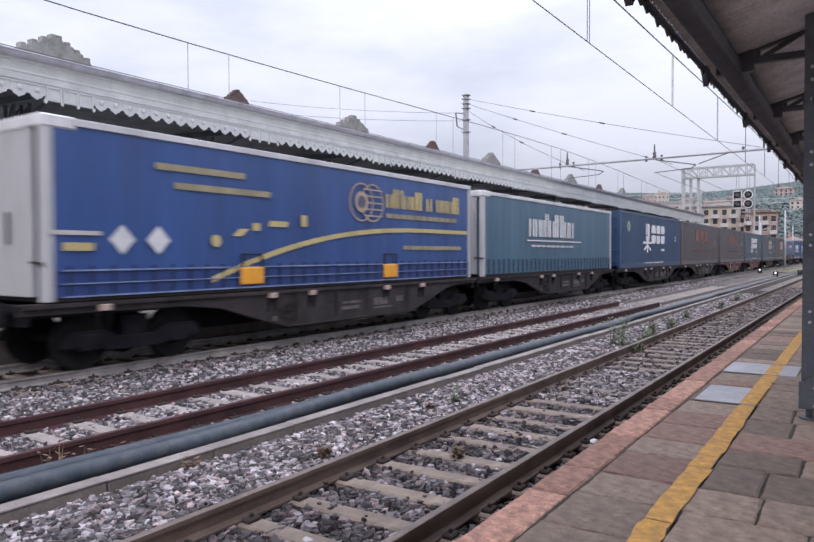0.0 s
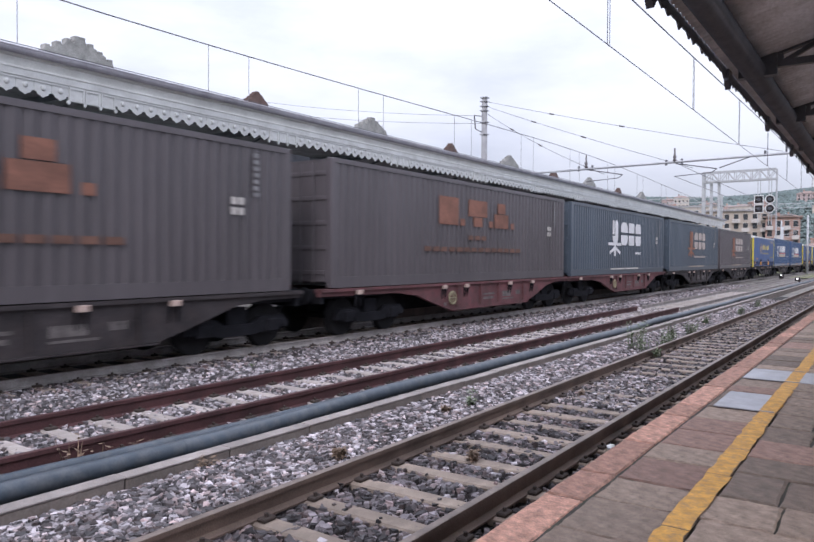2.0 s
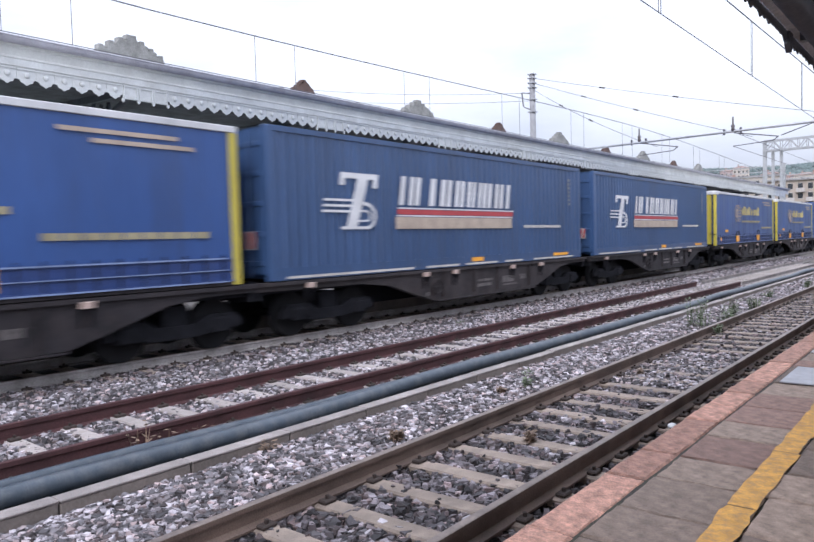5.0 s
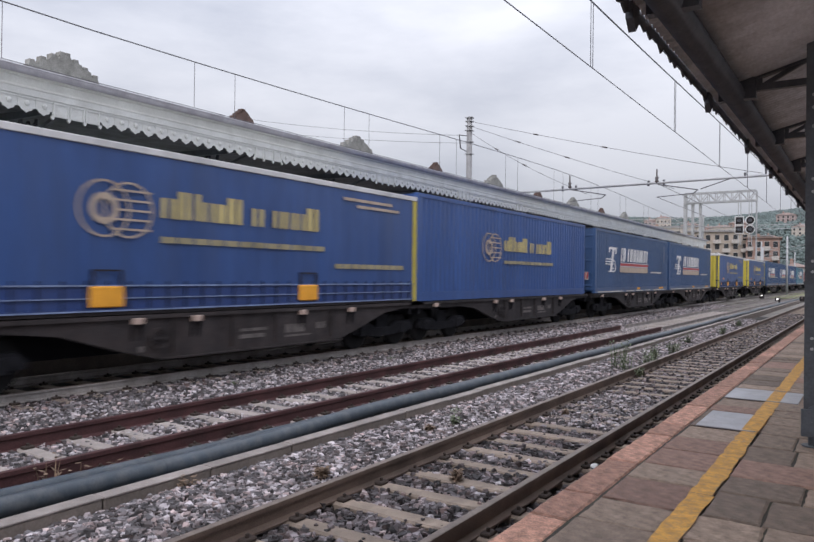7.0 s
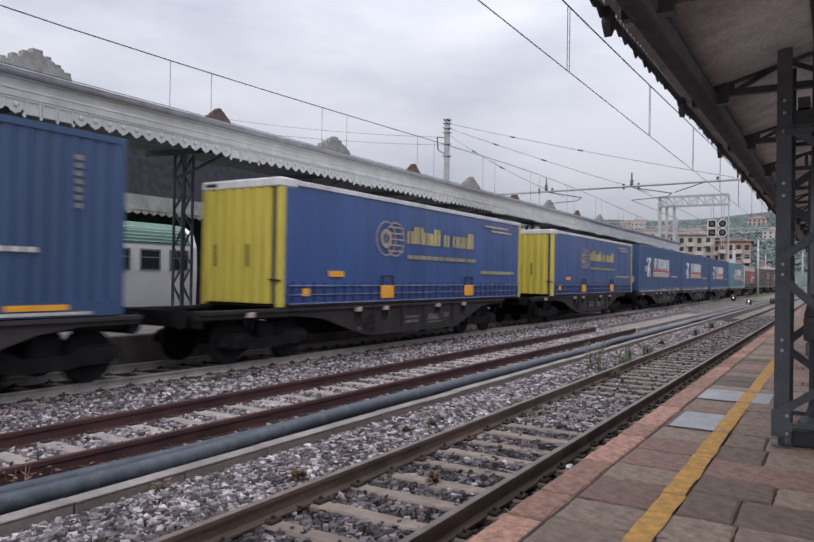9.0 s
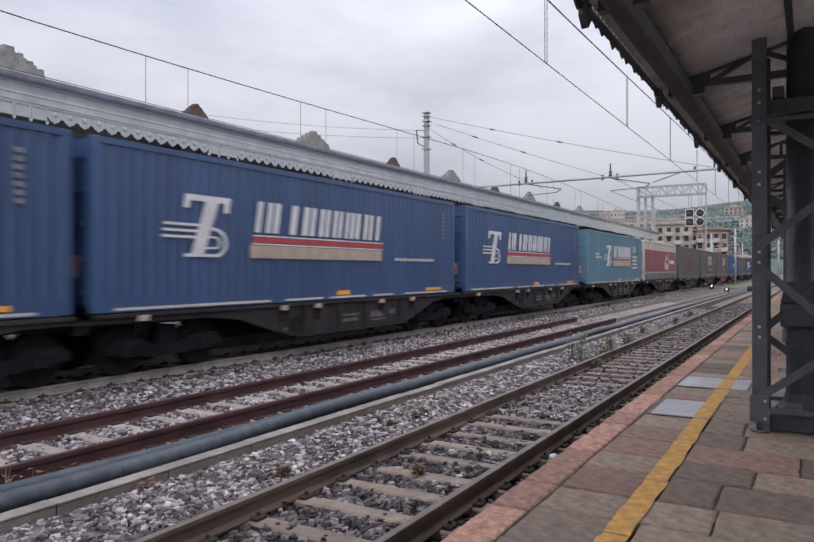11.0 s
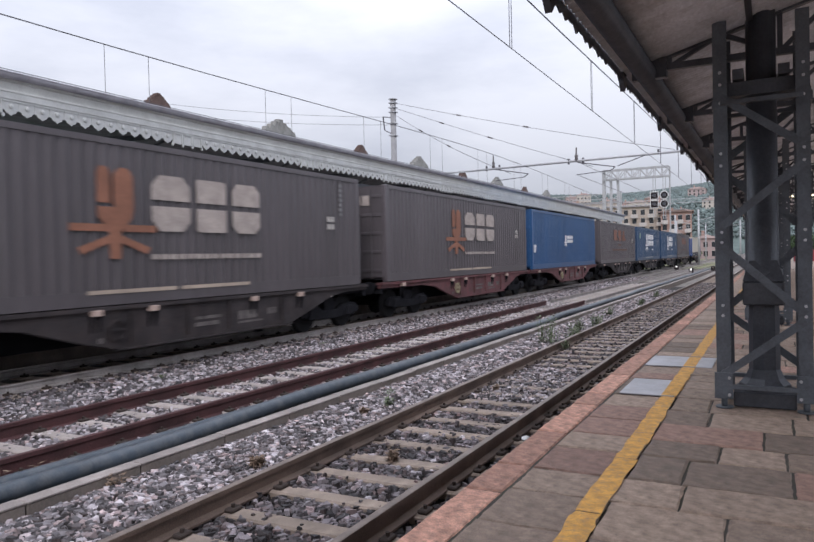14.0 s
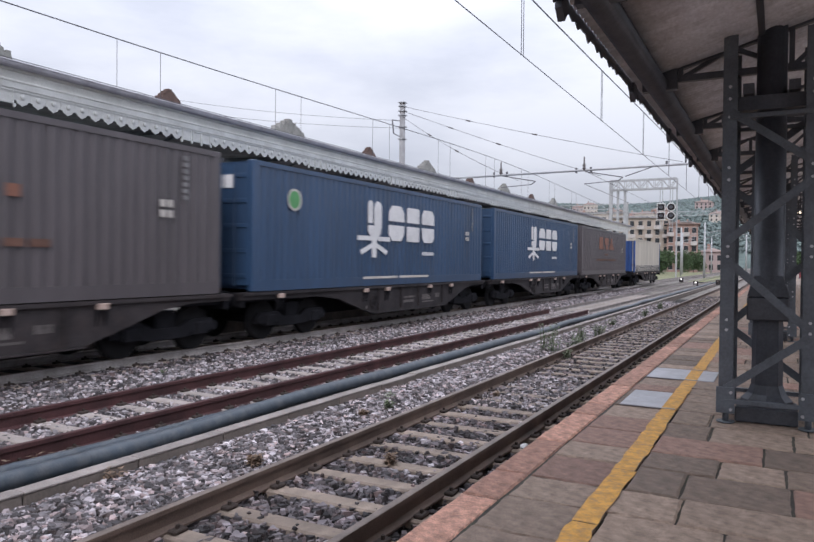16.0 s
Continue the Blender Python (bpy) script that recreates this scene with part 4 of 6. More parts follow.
# ornaments along the roof
def ornament(big, seed):
    r = random.Random(seed)
    b = bmesh.new()
    w, h = (1.45, 0.42) if big else (0.66, 0.30)
    # scrolls left and right of a crest: lobes on a rising line
    half = [(-1.0, 0.0), (-1.05, 0.14), (-0.98, 0.27), (-0.86, 0.30), (-0.77, 0.26), (-0.76, 0.42), (-0.70, 0.54), (-0.58, 0.56), (-0.50, 0.50), (-0.48, 0.68), (-0.41, 0.80), (-0.28, 0.82), (-0.20, 0.76), (-0.17, 0.94), (-0.09, 1.04)]
    steps = half + [(-u, v) for u, v in half[::-1]]
    poly = [(u * w / 2 * (1 + 0.06 * r.uniform(-1, 1)), v * h * (1 + 0.06 * r.uniform(-1, 1))) for u, v in steps]
    extrude_poly(b, poly, lambda u, v, t: (t, u, v), -0.12, 0.12)
    bmesh.ops.bevel(b, geom=[e for e in b.edges if abs(e.verts[0].co.x - e.verts[1].co.x) > 0.2], offset=0.03, segments=1, affect="EDGES")
    return mesh_of("roof_ornament", b, M["stonework"] if big else M["stonework_dark"])


om = (ornament(True, 1), ornament(False, 2))
KNOBS = ((-0.93, 0.28), (-0.62, 0.55), (-0.33, 0.81), (-0.08, 1.02), (0.08, 1.02), (0.33, 0.81), (0.62, 0.55), (0.93, 0.28))
knob_me = [mesh_of("knob", box(bmesh.new(), -0.09, 0.09, -q, q, -0.03, q * 1.3, bevel=0.008), M[m_]) for q, m_ in ((0.055, "stonework"), (0.034, "stonework_dark"))]
ORN = [(8.51, 0), (13.8, 1), (19.16, 0), (24.5, 1), (29.88, 0), (35.2, 1), (40.6, 0), (46.0, 1), (51.3, 0)]
for y, k in ORN:
    o = new("roof_ornament", om[k])
    f = 13.86 / 15.0
    o.location = (-13.86, y * f, 5.95)
    for u, v in KNOBS:
        place("knob", knob_me[k], o, 0, u * (1.45, 0.66)[k] / 2, v * (0.42, 0.30)[k])
    tagged(o, ("carved pale stone crest on the canopy roof", "small red-brown terracotta crest on the canopy roof")[k], "roof ornament", group="crests on the far canopy")

# the standing coach behind the far platform
coach = thing("railway_coach", "white passenger coach with a green striped roof beyond the platform", "railway coach", at=(-21.2, 0, 0))
sec = [(-1.42, 0.8), (1.42, 0.8), (1.46, 2.0), (1.42, 2.9), (1.25, 3.35), (0.8, 3.64), (0.0, 3.74), (-0.8, 3.64), (-1.25, 3.35), (-1.42, 2.9), (-1.46, 2.0)]
b = bmesh.new()
extrude_poly(b, sec, lambda u, v, t: (u, t, v), -8.0, 17.3)
part("body", b, M["coach_white"], coach)
b = bmesh.new()
top = [(1.44, 2.95), (1.27, 3.38), (0.82, 3.67), (0.0, 3.77), (0.0, 3.6), (0.7, 3.5), (1.1, 3.2), (1.3, 2.95)]
extrude_poly(b, top, lambda u, v, t: (u, t, v), -7.95, 17.0)
roofp = part("roof", b, M["coach_green"], coach, "dark green roof")
b = bmesh.new()
for k in range(5):
    z, x = 3.02 + k * 0.12, 1.43 - k * 0.06
    box(b, x - 0.03, x + 0.02, -7.9, 16.9, z, z + 0.025)
part("rib", b, M["coach_white"], roofp)
for yy in (-6.0, 0.0, 6.0, 12.5):
    part("bogie", box(bmesh.new(), -1.1, 1.25, yy - 1.4, yy + 1.4, -0.55, 0.5, bevel=0.05), M["bogie"], coach)
part("skirt", box(bmesh.new(), -1.3, 1.44, -7.9, 17.0, 0.30, 0.80), M["coach_grey"], coach)
wm = mesh_of("window", box(bmesh.new(), 0.0, 0.03, -0.36, 0.36, 2.08, 2.72, bevel=0.02), M["window"])
b = bmesh.new()
for dims in ((-0.41, 0.41, 2.03, 2.08), (-0.41, 0.41, 2.72, 2.77), (-0.41, -0.36, 2.08, 2.72), (0.36, 0.41, 2.08, 2.72), (-0.36, 0.36, 2.47, 2.50)):
    box(b, 0.0, 0.045, *dims)
wf = mesh_of("frame", b, M["coach_grey"])
for k in range(19):
    o = place("window", wm, coach, 1.452, 16.47 - k * 1.2, 0)
    place("frame", wf, o)


# ---- the freight train ----
SIDE = 1.25                                       # half the width of a load
TX = AXES[2]
DECK = 1.17 + TOPS[2]
LEN = 13.62


def decal(name, polys, material, parent, z_off=0.0, label=""):
    """Flat painted shapes (y, z) standing a few millimetres proud of the side."""
    if name in ("brand_sign", "code_column", "small_mark", "web_line", "second_line", "loop_sign", "small_sign", "small_line", "text_line", "upper_line", "marker_tag", "lower_bar", "lower_line", "white_stripe", "diamond_plate", "board_line", "address_bar"):
        for k, poly in enumerate(polys):
            ob = part({"brand_sign": "sign_block", "code_column": "code_mark"}.get(name, name), extrude_poly(bmesh.new(), poly, lambda u, v, t: (t, u, v), SIDE + 0.004 + z_off, SIDE + 0.012 + z_off + 0.0006 * (k % 5)), material, parent, label)
        return ob
    b = bmesh.new()
    for k, poly in enumerate(polys):
        extrude_poly(b, poly, lambda u, v, t: (t, u, v), SIDE + 0.004 + z_off, SIDE + 0.012 + z_off + 0.0006 * (k % 5))
    return part(name, b, material, parent, label)


def rect(y0, y1, z0, z1, slant=0.0):
    return [(y0, z0), (y1, z0), (y1 + slant, z1), (y0 + slant, z1)]


def disc(y, z, r, n=20):
    return [(y + r * math.cos(2 * math.pi * k / n), z + r * math.sin(2 * math.pi * k / n)) for k in range(n)]


def ring_polys(y, z, r, w, n=20, sy=1.0):
    out = []
    for k in range(n):
        a, c = 2 * math.pi * k / n, 2 * math.pi * (k + 1) / n
        out.append([(y + sy * (r - w) * math.cos(a), z + (r - w) * math.sin(a)), (y + sy * r * math.cos(a), z + r * math.sin(a)), (y + sy * r * math.cos(c), z + r * math.sin(c)), (y + sy * (r - w) * math.cos(c), z + (r - w) * math.sin(c))])
    return out


def word(y, z, h, widths, gap=0.06, slant=0.0, stroke=0.33):
    """A brand word as rows of plain bars: two for a wide sign, one for a narrow one; 0 leaves a space, minus a low sign."""
    out = []
    for w in widths:
        if not w:
            y += gap * 4
            continue
        hh, sl, w = (h, slant, w) if w > 0 else (h * 0.72, slant * 0.72, -w)
        q = w * stroke
        if w < 0.24:
            out.append(rect(y, y + w, z, z + hh, sl))
        else:
            out += [rect(y, y + q, z, z + hh, sl), rect(y + w - q, y + w, z, z + hh, sl)]
        y += w + gap
    return out


def wagon(style):
    """Container flat: two bogies, fish-bellied side beams, deck with load pins, buffers and pale tags."""
    fm = M[style]
    w = thing("container_wagon", {"frame_black": "grimy black container wagon with fish-bellied side beams", "frame_grey": "dirty grey-brown container wagon with fish-bellied side beams", "frame_red": "faded oxide-red container wagon with fish-bellied side beams"}[style], "railway wagon", group="wagons of the freight train")
    L = LEN
    prof = [(-0.35, 1.12), (L + 0.35, 1.12), (L + 0.35, 1.0), (L - 0.8, 0.99), (L - 1.5, 0.90), (L - 2.5, 0.58), (L - 3.2, 0.38), (5.3, 0.36), (4.5, 0.56), (3.5, 0.86), (2.6, 0.96), (-0.35, 0.98)]
    for s in (-1, 1):
        b = bmesh.new()
        extrude_poly(b, prof, lambda u, v, t: (t, u, v), s * 1.17 - 0.05, s * 1.17 + 0.05)
        beam = part("side_beam", b, fm, w)
        b = bmesh.new()
        box(b, s * 1.17 - 0.11, s * 1.17 + 0.11, -0.35, L + 0.35, 1.08, 1.15)
        box(b, s * 1.17 - 0.09, s * 1.17 + 0.09, 5.3, L - 3.2, 0.34, 0.37)
        for y in (5.6, 7.0, 8.2, L - 3.6):
            box(b, s * 1.17 - 0.10, s * 1.17 + 0.10, y - 0.02, y + 0.02, 0.45, 1.08)
        part("flange", b, fm, beam)
    b = bmesh.new()
    box(b, -1.1, 1.1, -0.3, L + 0.3, 0.92, 1.02)
    box(b, -0.3, 0.3, 3.2, L - 3.2, 0.4, 0.95)
    for y in (-0.3, L + 0.2):
        box(b, -1.2, 1.2, y, y + 0.1, 0.82, 1.14)
    # deck takes the near-black bogie colour, standing for underside shade
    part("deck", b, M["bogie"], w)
    gb = bmesh.new()                               # load bracket below each tag
    for dy in (0.0, 0.17):
        extrude_poly(gb, [(1.20, 0.70), (1.23, 0.70), (1.30, 1.0), (1.20, 1.0)], lambda u, v, t: (u, t, v), dy, dy + 0.022)
    gusset = mesh_of("gusset", gb, M["bogie"])
    tag = mesh_of("tag", box(bmesh.new(), 1.225, 1.31, 0, 0.20, 0.99, 1.10, bevel=0.01), M["lampbar"])
    for y in (0.9, 4.75, 6.0, 8.9, L - 3.0):
        place("tag", tag, w, 0, y, 0)
        place("gusset", gusset, w, 0, y, 0)
    for y0, y1, z0, z1 in ((7.2, 7.45, 0.72, 0.78), (7.5, 7.95, 0.72, 0.78), (7.2, 7.9, 0.58, 0.66), (8.5, 9.1, 0.62, 0.80), (8.5, 9.3, 0.53, 0.57), (9.5, 9.8, 0.66, 0.80), (4.9, 5.0, 0.5, 0.6)):
        boxpart("stencil", (1.222, 1.228, y0, y1, z0, z1), M["stencil"], w)
    hw = bmesh.new()
    for p in ring_polys(5.3, 0.72, 0.2, 0.035, 18):
        extrude_poly(hw, p, lambda u, v, t: (t, u, v), 1.25, 1.285)
    bar(hw, (1.27, 5.1, 0.72), (1.27, 5.5, 0.72), 0.03)
    bar(hw, (1.27, 5.3, 0.52), (1.27, 5.3, 0.92), 0.03)
    part("brake_wheel", hw, M["gold_dim"] if style == "frame_red" else fm, w)
    for dims in ((0.7, 1.2, 5.9, 6.7, 0.42, 0.78), (0.7, 1.2, L - 3.0, L - 2.6, 0.5, 0.8)):
        boxpart("brake_box", dims, M["bogie"], w, bevel=0.02)
    wheel = bmesh.new()
    for s in (-1, 1):
        tube(wheel, [(s * 0.70, 0, 0), (s * 0.72, 0, 0), (s * 0.722, 0, 0), (s * 0.83, 0, 0)], [0.49, 0.49, 0.46, 0.455], 24)
        tube(wheel, [(s * 0.83, 0, 0), (s * 0.86, 0, 0)], [0.12, 0.12], 12)
    tube(wheel, [(-0.7, 0, 0), (0.7, 0, 0)], 0.08, 10)
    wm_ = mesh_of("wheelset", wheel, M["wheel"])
    bf = bmesh.new()
    for s in (-1, 1):
        extrude_poly(bf, [(-1.35, 0.52), (-1.2, 0.66), (-0.6, 0.66), (-0.35, 0.52), (0.35, 0.52), (0.6, 0.66), (1.2, 0.66), (1.35, 0.52), (1.35, 0.40), (1.1, 0.40), (0.4, 0.30), (-0.4, 0.30), (-1.1, 0.40), (-1.35, 0.40)], lambda u, v, t: (t, u, v), s * 1.0 - 0.06, s * 1.0 + 0.06)
        for d in (-0.9, 0.9):
            box(bf, s * 1.0 - 0.12, s * 1.0 + 0.12, d - 0.16, d + 0.16, 0.32, 0.60, bevel=0.03)
            for e in (-0.26, 0.26):
                tube(bf, [(s * 1.0, d + e, 0.36), (s * 1.0, d + e, 0.60)], 0.07, 8)
    box(bf, -1.0, 1.0, -0.25, 0.25, 0.42, 0.86)
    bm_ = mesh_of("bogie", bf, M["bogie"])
    for y in (1.75, L - 1.25):
        bo = place("bogie", bm_, w, 0, y, 0)
        for d in (-0.9, 0.9):
            place("wheelset", wm_, bo, 0, d, 0.46)
    for y, s in ((-0.35, -1), (L + 0.35, 1)):
        for x in (-0.87, 0.87):
            bu = bmesh.new()
            tube(bu, [(x, y, 1.0), (x, y + s * 0.12, 1.0), (x, y + s * 0.121, 1.0), (x, y + s * 0.15, 1.0)], [0.09, 0.09, 0.20, 0.20], 12)
            part("buffer", bu, M["bogie"], w)
    return w


def corrugated(bm, L, z0, z1, x, sign, pitch=0.26, depth=0.038):
    """A trapezoid-ribbed container side between the corner posts."""
    y, prev = 0.16, None
    pts = []
    while y < L - 0.16 - pitch:
        pts += [(y, 0), (y + pitch * 0.34, 0), (y + pitch * 0.52, -depth), (y + pitch * 0.82, -depth)]
        y += pitch
    pts.append((L - 0.16, 0))
    for yy, d in pts:
        cur = [bm.verts.new((sign * (x + d), yy, z)) for z in (z0, z1)]
        if prev:
            bm.faces.new((prev[0], cur[0], cur[1], prev[1]))
        prev = cur


SHELLS, RIBS = {}, {}


def container(kind, colour, top, name, label):
    """A ribbed steel 45-foot container: sides, corner posts, rails, end with lock bars, roof."""
    H = top - DECK
    key = (colour, round(H, 2))
    c = thing(name, label, "container", group="loads of the freight train")
    if key not in SHELLS:
        b = bmesh.new()
        for s in (-1, 1):
            corrugated(b, LEN, 0.24, H - 0.10, SIDE - 0.012, s)
        box(b, -SIDE + 0.08, SIDE - 0.08, 0.1, LEN - 0.1, 0.05, H - 0.04)
        side = mesh_of("side_wall", b, P[colour])
        b = bmesh.new()
        for s in (-1, 1):
            for y in (0.0, LEN - 0.16):
                box(b, s * SIDE - (0.16 if s > 0 else 0), s * SIDE + (0 if s > 0 else 0.16), y, y + 0.16, 0.0, H, bevel=0.012)
            box(b, *sorted((s * SIDE, s * (SIDE - 0.09))), 0.16, LEN - 0.16, 0.0, 0.25)
            box(b, *sorted((s * SIDE, s * (SIDE - 0.07))), 0.16, LEN - 0.16, H - 0.11, H)
        frame_ = mesh_of("frame", b, P[colour])
        b = bmesh.new()
        box(b, -SIDE + 0.12, SIDE - 0.12, -0.02, 0.06, 0.14, H - 0.1)
        end = mesh_of("end_door", b, P[colour])
        RIBS[key] = (mesh_of("door_rib", box(bmesh.new(), -SIDE + 0.15, SIDE - 0.15, -0.045, -0.018, -0.05, 0.05, bevel=0.01), P[colour]))
        b = bmesh.new()
        tube(b, [(0, -0.07, 0.1), (0, -0.07, H - 0.1)], 0.02, 6)
        bars = mesh_of("lock_bar", b, P[colour])
        b = bmesh.new()
        box(b, -SIDE + 0.07, SIDE - 0.07, 0.1, LEN - 0.1, H - 0.05, H - 0.012)
        roof = mesh_of("roof", b, P[colour])
        SHELLS[key] = (side, frame_, end, bars, roof)
    for nm, me in zip(("side_wall", "frame", "end_door", "lock_bar", "roof"), SHELLS[key]):
        for x in (-0.75, -0.35, 0.35, 0.75) if nm == "lock_bar" else (0,):
            ob = place(nm, me, c, x)
            if nm == "end_door":
                for k in range(5):
                    place("door_rib", RIBS[key], ob, 0, 0, 0.35 + k * (H - 0.7) / 4)
    return c, H


def swapbody(colour, end_colour, top, label, boards="blueband", rim="rope"):
    """A curtain-sided swap body: tarpaulin with folds, end wall, posts, drop boards, pale roof edge."""
    H = top - DECK
    c = thing("swap_body", label, "swap body", group="loads of the freight train")
    b = bmesh.new()
    n = 110
    rngc = random.Random(len(label))
    ph = [rngc.uniform(0, 6) for _ in range(4)]
    for s in (-1, 1):
        prev = None
        for i in range(n + 1):
            y = 0.18 + (LEN - 0.36) * i / n
            cur = []
            for j, z in enumerate(np.linspace(0.50, H - 0.13, 6)):
                d = 0.006 * math.sin(y * 5.2 + ph[0]) + 0.008 * math.sin(y * 2.1 + z * 1.1 + ph[1]) + 0.004 * math.sin(y * 13 + ph[2])
                cur.append(b.verts.new((s * (SIDE - 0.022 + d * (1 if 0 < j < 5 else 0.3)), y, z)))
            if prev:
                for j in range(5):
                    b.faces.new((prev[j], cur[j], cur[j + 1], prev[j + 1])).smooth = True
            prev = cur
    box(b, -SIDE + 0.10, SIDE - 0.10, 0.1, LEN - 0.1, 0.10, H - 0.06)
    part("tarpaulin", b, P[colour], c)
    for s in (-1, 1):
        for y in (0.0, LEN - 0.17):
            part("corner_post", box(bmesh.new(), *sorted((s * (SIDE - 0.14), s * (SIDE + 0.002))), y, y + 0.17, 0.0, H - 0.02, bevel=0.012), P[end_colour], c)
    b = bmesh.new()
    x, prev, k = -SIDE + 0.14, None, 0
    while x < SIDE - 0.13:                         # ribbed end wall
        cur = [b.verts.new((x, -0.03 if k % 4 in (1, 2) else 0.02, z)) for z in (0.08, H - 0.18)]
        if prev:
            b.faces.new((prev[0], cur[0], cur[1], prev[1]))
        prev = cur
        x += 0.10 if k % 2 else 0.05
        k += 1
    end = part("end_wall", b, P[end_colour], c)
    for xx in (-0.74, 0.28):
        part("handle", bar(bmesh.new(), (xx, -0.045, 0.9), (xx, -0.045, 1.42), 0.035, 0.03), M["frame_grey"], end)
    b = bmesh.new()
    box(b, -SIDE - 0.01, SIDE + 0.012, -0.03, 0.55, H - 0.20, H + 0.01, bevel=0.03)
    hood = part("front_hood", b, P[rim], c)
    boxpart("hood_label", (-SIDE + 0.14, -SIDE + 0.52, -0.036, -0.031, H - 0.13, H - 0.05), M["frame_grey"], hood, "small dark label")
    part("corner_hook", bar(bmesh.new(), (SIDE - 0.30, -0.035, 0.62), (SIDE + 0.03, -0.035, 0.60), 0.03, 0.04), M["frame_black"], c, "black corner hook")
    b = bmesh.new()
    for s in (-1, 1):
        box(b, *sorted((s * (SIDE - 0.06), s * (SIDE + 0.012))), 0.55, LEN, H - 0.13, H - 0.01, bevel=0.01)
    box(b, -SIDE + 0.06, SIDE - 0.06, 0.5, LEN - 0.02, H - 0.07, H - 0.005)
    part("roof_edge", b, P[rim], c)
    for s in (-1, 1):
        bd = part("drop_board", box(bmesh.new(), *sorted((s * (SIDE - 0.07), s * (SIDE - 0.012))), 0.17, LEN - 0.17, 0.07, 0.50), P[boards], c)
        for z in (0.07, 0.26, 0.46):
            part("board_rail", box(bmesh.new(), *sorted((s * (SIDE - 0.02), s * (SIDE + 0.008))), 0.17, LEN - 0.17, z, z + 0.035), P[boards], bd)
    strap = mesh_of("strap", box(bmesh.new(), SIDE - 0.01, SIDE + 0.016, 0, 0.026, 0.08, 0.56), M["strap_blue"])
    for k in range(34):
        place("strap", strap, bd, 0, 0.4 + k * (LEN - 0.8) / 33, 0)
    b = bmesh.new()
    box(b, -SIDE + 0.01, SIDE - 0.01, 0.1, LEN - 0.1, 0.0, 0.075)
    part("floor_beam", b, M["frame_black"], c)
    return c, H


# brand marks, as plain shapes
def mark_bird(c, y, z, s, mat_, word_mat):
    """A striding figure sign with three pairs of plain blocks beside it."""
    q_ = lambda pts: [(y + a * s, z + e * s) for a, e in pts]
    r_ = lambda a, b_, e, f: rect(y + a * s, y + b_ * s, z + e * s, z + f * s)
    polys = [r_(-0.36, -0.09, 0.50, 1.02), disc(y - 0.225 * s, z + 1.02 * s, 0.135 * s, 12), disc(y + 0.20 * s, z + 0.94 * s, 0.215 * s, 16)]
    polys.append(q_([(-0.12, -0.50), (0.11, -0.50), (0.13, 0.0), (0.36, 0.22), (0.415, 0.40), (0.415, 0.94), (-0.015, 0.94), (-0.015, 0.43), (-0.36, 0.43), (-0.36, 0.26), (-0.14, 0.02)]))
    polys += [r_(-0.92, -0.14, -0.01, 0.12), r_(0.20, 0.92, -0.01, 0.12)]
    for q in (-1, 1):
        polys.append(q_([(q * 0.10, -0.06), (q * 0.20, -0.10), (q * 0.78, -0.30), (q * 0.70, -0.42), (q * 0.10, -0.20)][::q]))
    decal("figure_sign", polys, mat_, c)
    halves = []
    for a, b_, q in ((0.84, 1.82, 0.20), (2.0, 2.86, 0.05), (3.06, 3.96, 0.16)):
        halves += [q_([(a + q, 0.02), (b_ - q, 0.02), (b_, 0.02 + q), (b_, 0.50), (a, 0.50), (a, 0.02 + q)]), q_([(a, 0.62), (b_, 0.62), (b_, 1.10 - q), (b_ - q, 1.10), (a + q, 1.10), (a, 1.10 - q)])]
    decal("brand_sign", halves, word_mat, c, 0.001)


def dress_gts(c, H, fig, wm, bars=True, dot=False, sub=True):
    y, z = 5.30, 1.32
    mark_bird(c, y, z, 1.0, M[fig], M[wm])
    if sub:
        if fig == "white":
            decal("small_line", [rect(8.4 + k * 0.15, 8.5 + k * 0.15, 0.92, 1.03) for k in range(6)], M[wm], c)
        else:
            decal("small_line", [rect(6.1 + k * 0.23, 6.28 + k * 0.23, 0.80, 0.90) for k in range(14)], M[wm], c)
    for k in range(3):
        part("end_sign", box(bmesh.new(), -0.15 + k * 0.3, 0.1 + k * 0.3, -0.056, -0.050, H - 0.62, H - 0.32), M[wm], c)
    part("end_sign", box(bmesh.new(), -0.52, -0.30, -0.056, -0.050, H - 0.75, H - 0.32), M[wm], c)
    if bars:
        decal("lower_bar", [rect(4.7, 6.7, 0.20, 0.27), rect(6.85, 8.85, 0.20, 0.27)], M["tan" if fig == "orange" else "white_dirty"], c, 0.004)
    if dot:
        decal("round_badge", [disc(1.5, 2.19, 0.22)], M["green"], c)
        decal("badge_rim", ring_polys(1.5, 2.19, 0.27, 0.05), M["white_dirty"], c, 0.006)
    small_marks(c, H)


def small_marks(c, H):
    decal("small_mark", [rect(12.0 + a, 12.12 + a, 1.52 + e, 1.66 + e) for a in (0, 0.18) for e in (0, 0.2)], M["white_dirty"], c, 0.006)
    decal("code_column", [rect(LEN - 1.05, LEN - 0.93, 1.9 + k * 0.13, 1.98 + k * 0.13) for k in range(7)], M["white_faint"], c, 0.006)


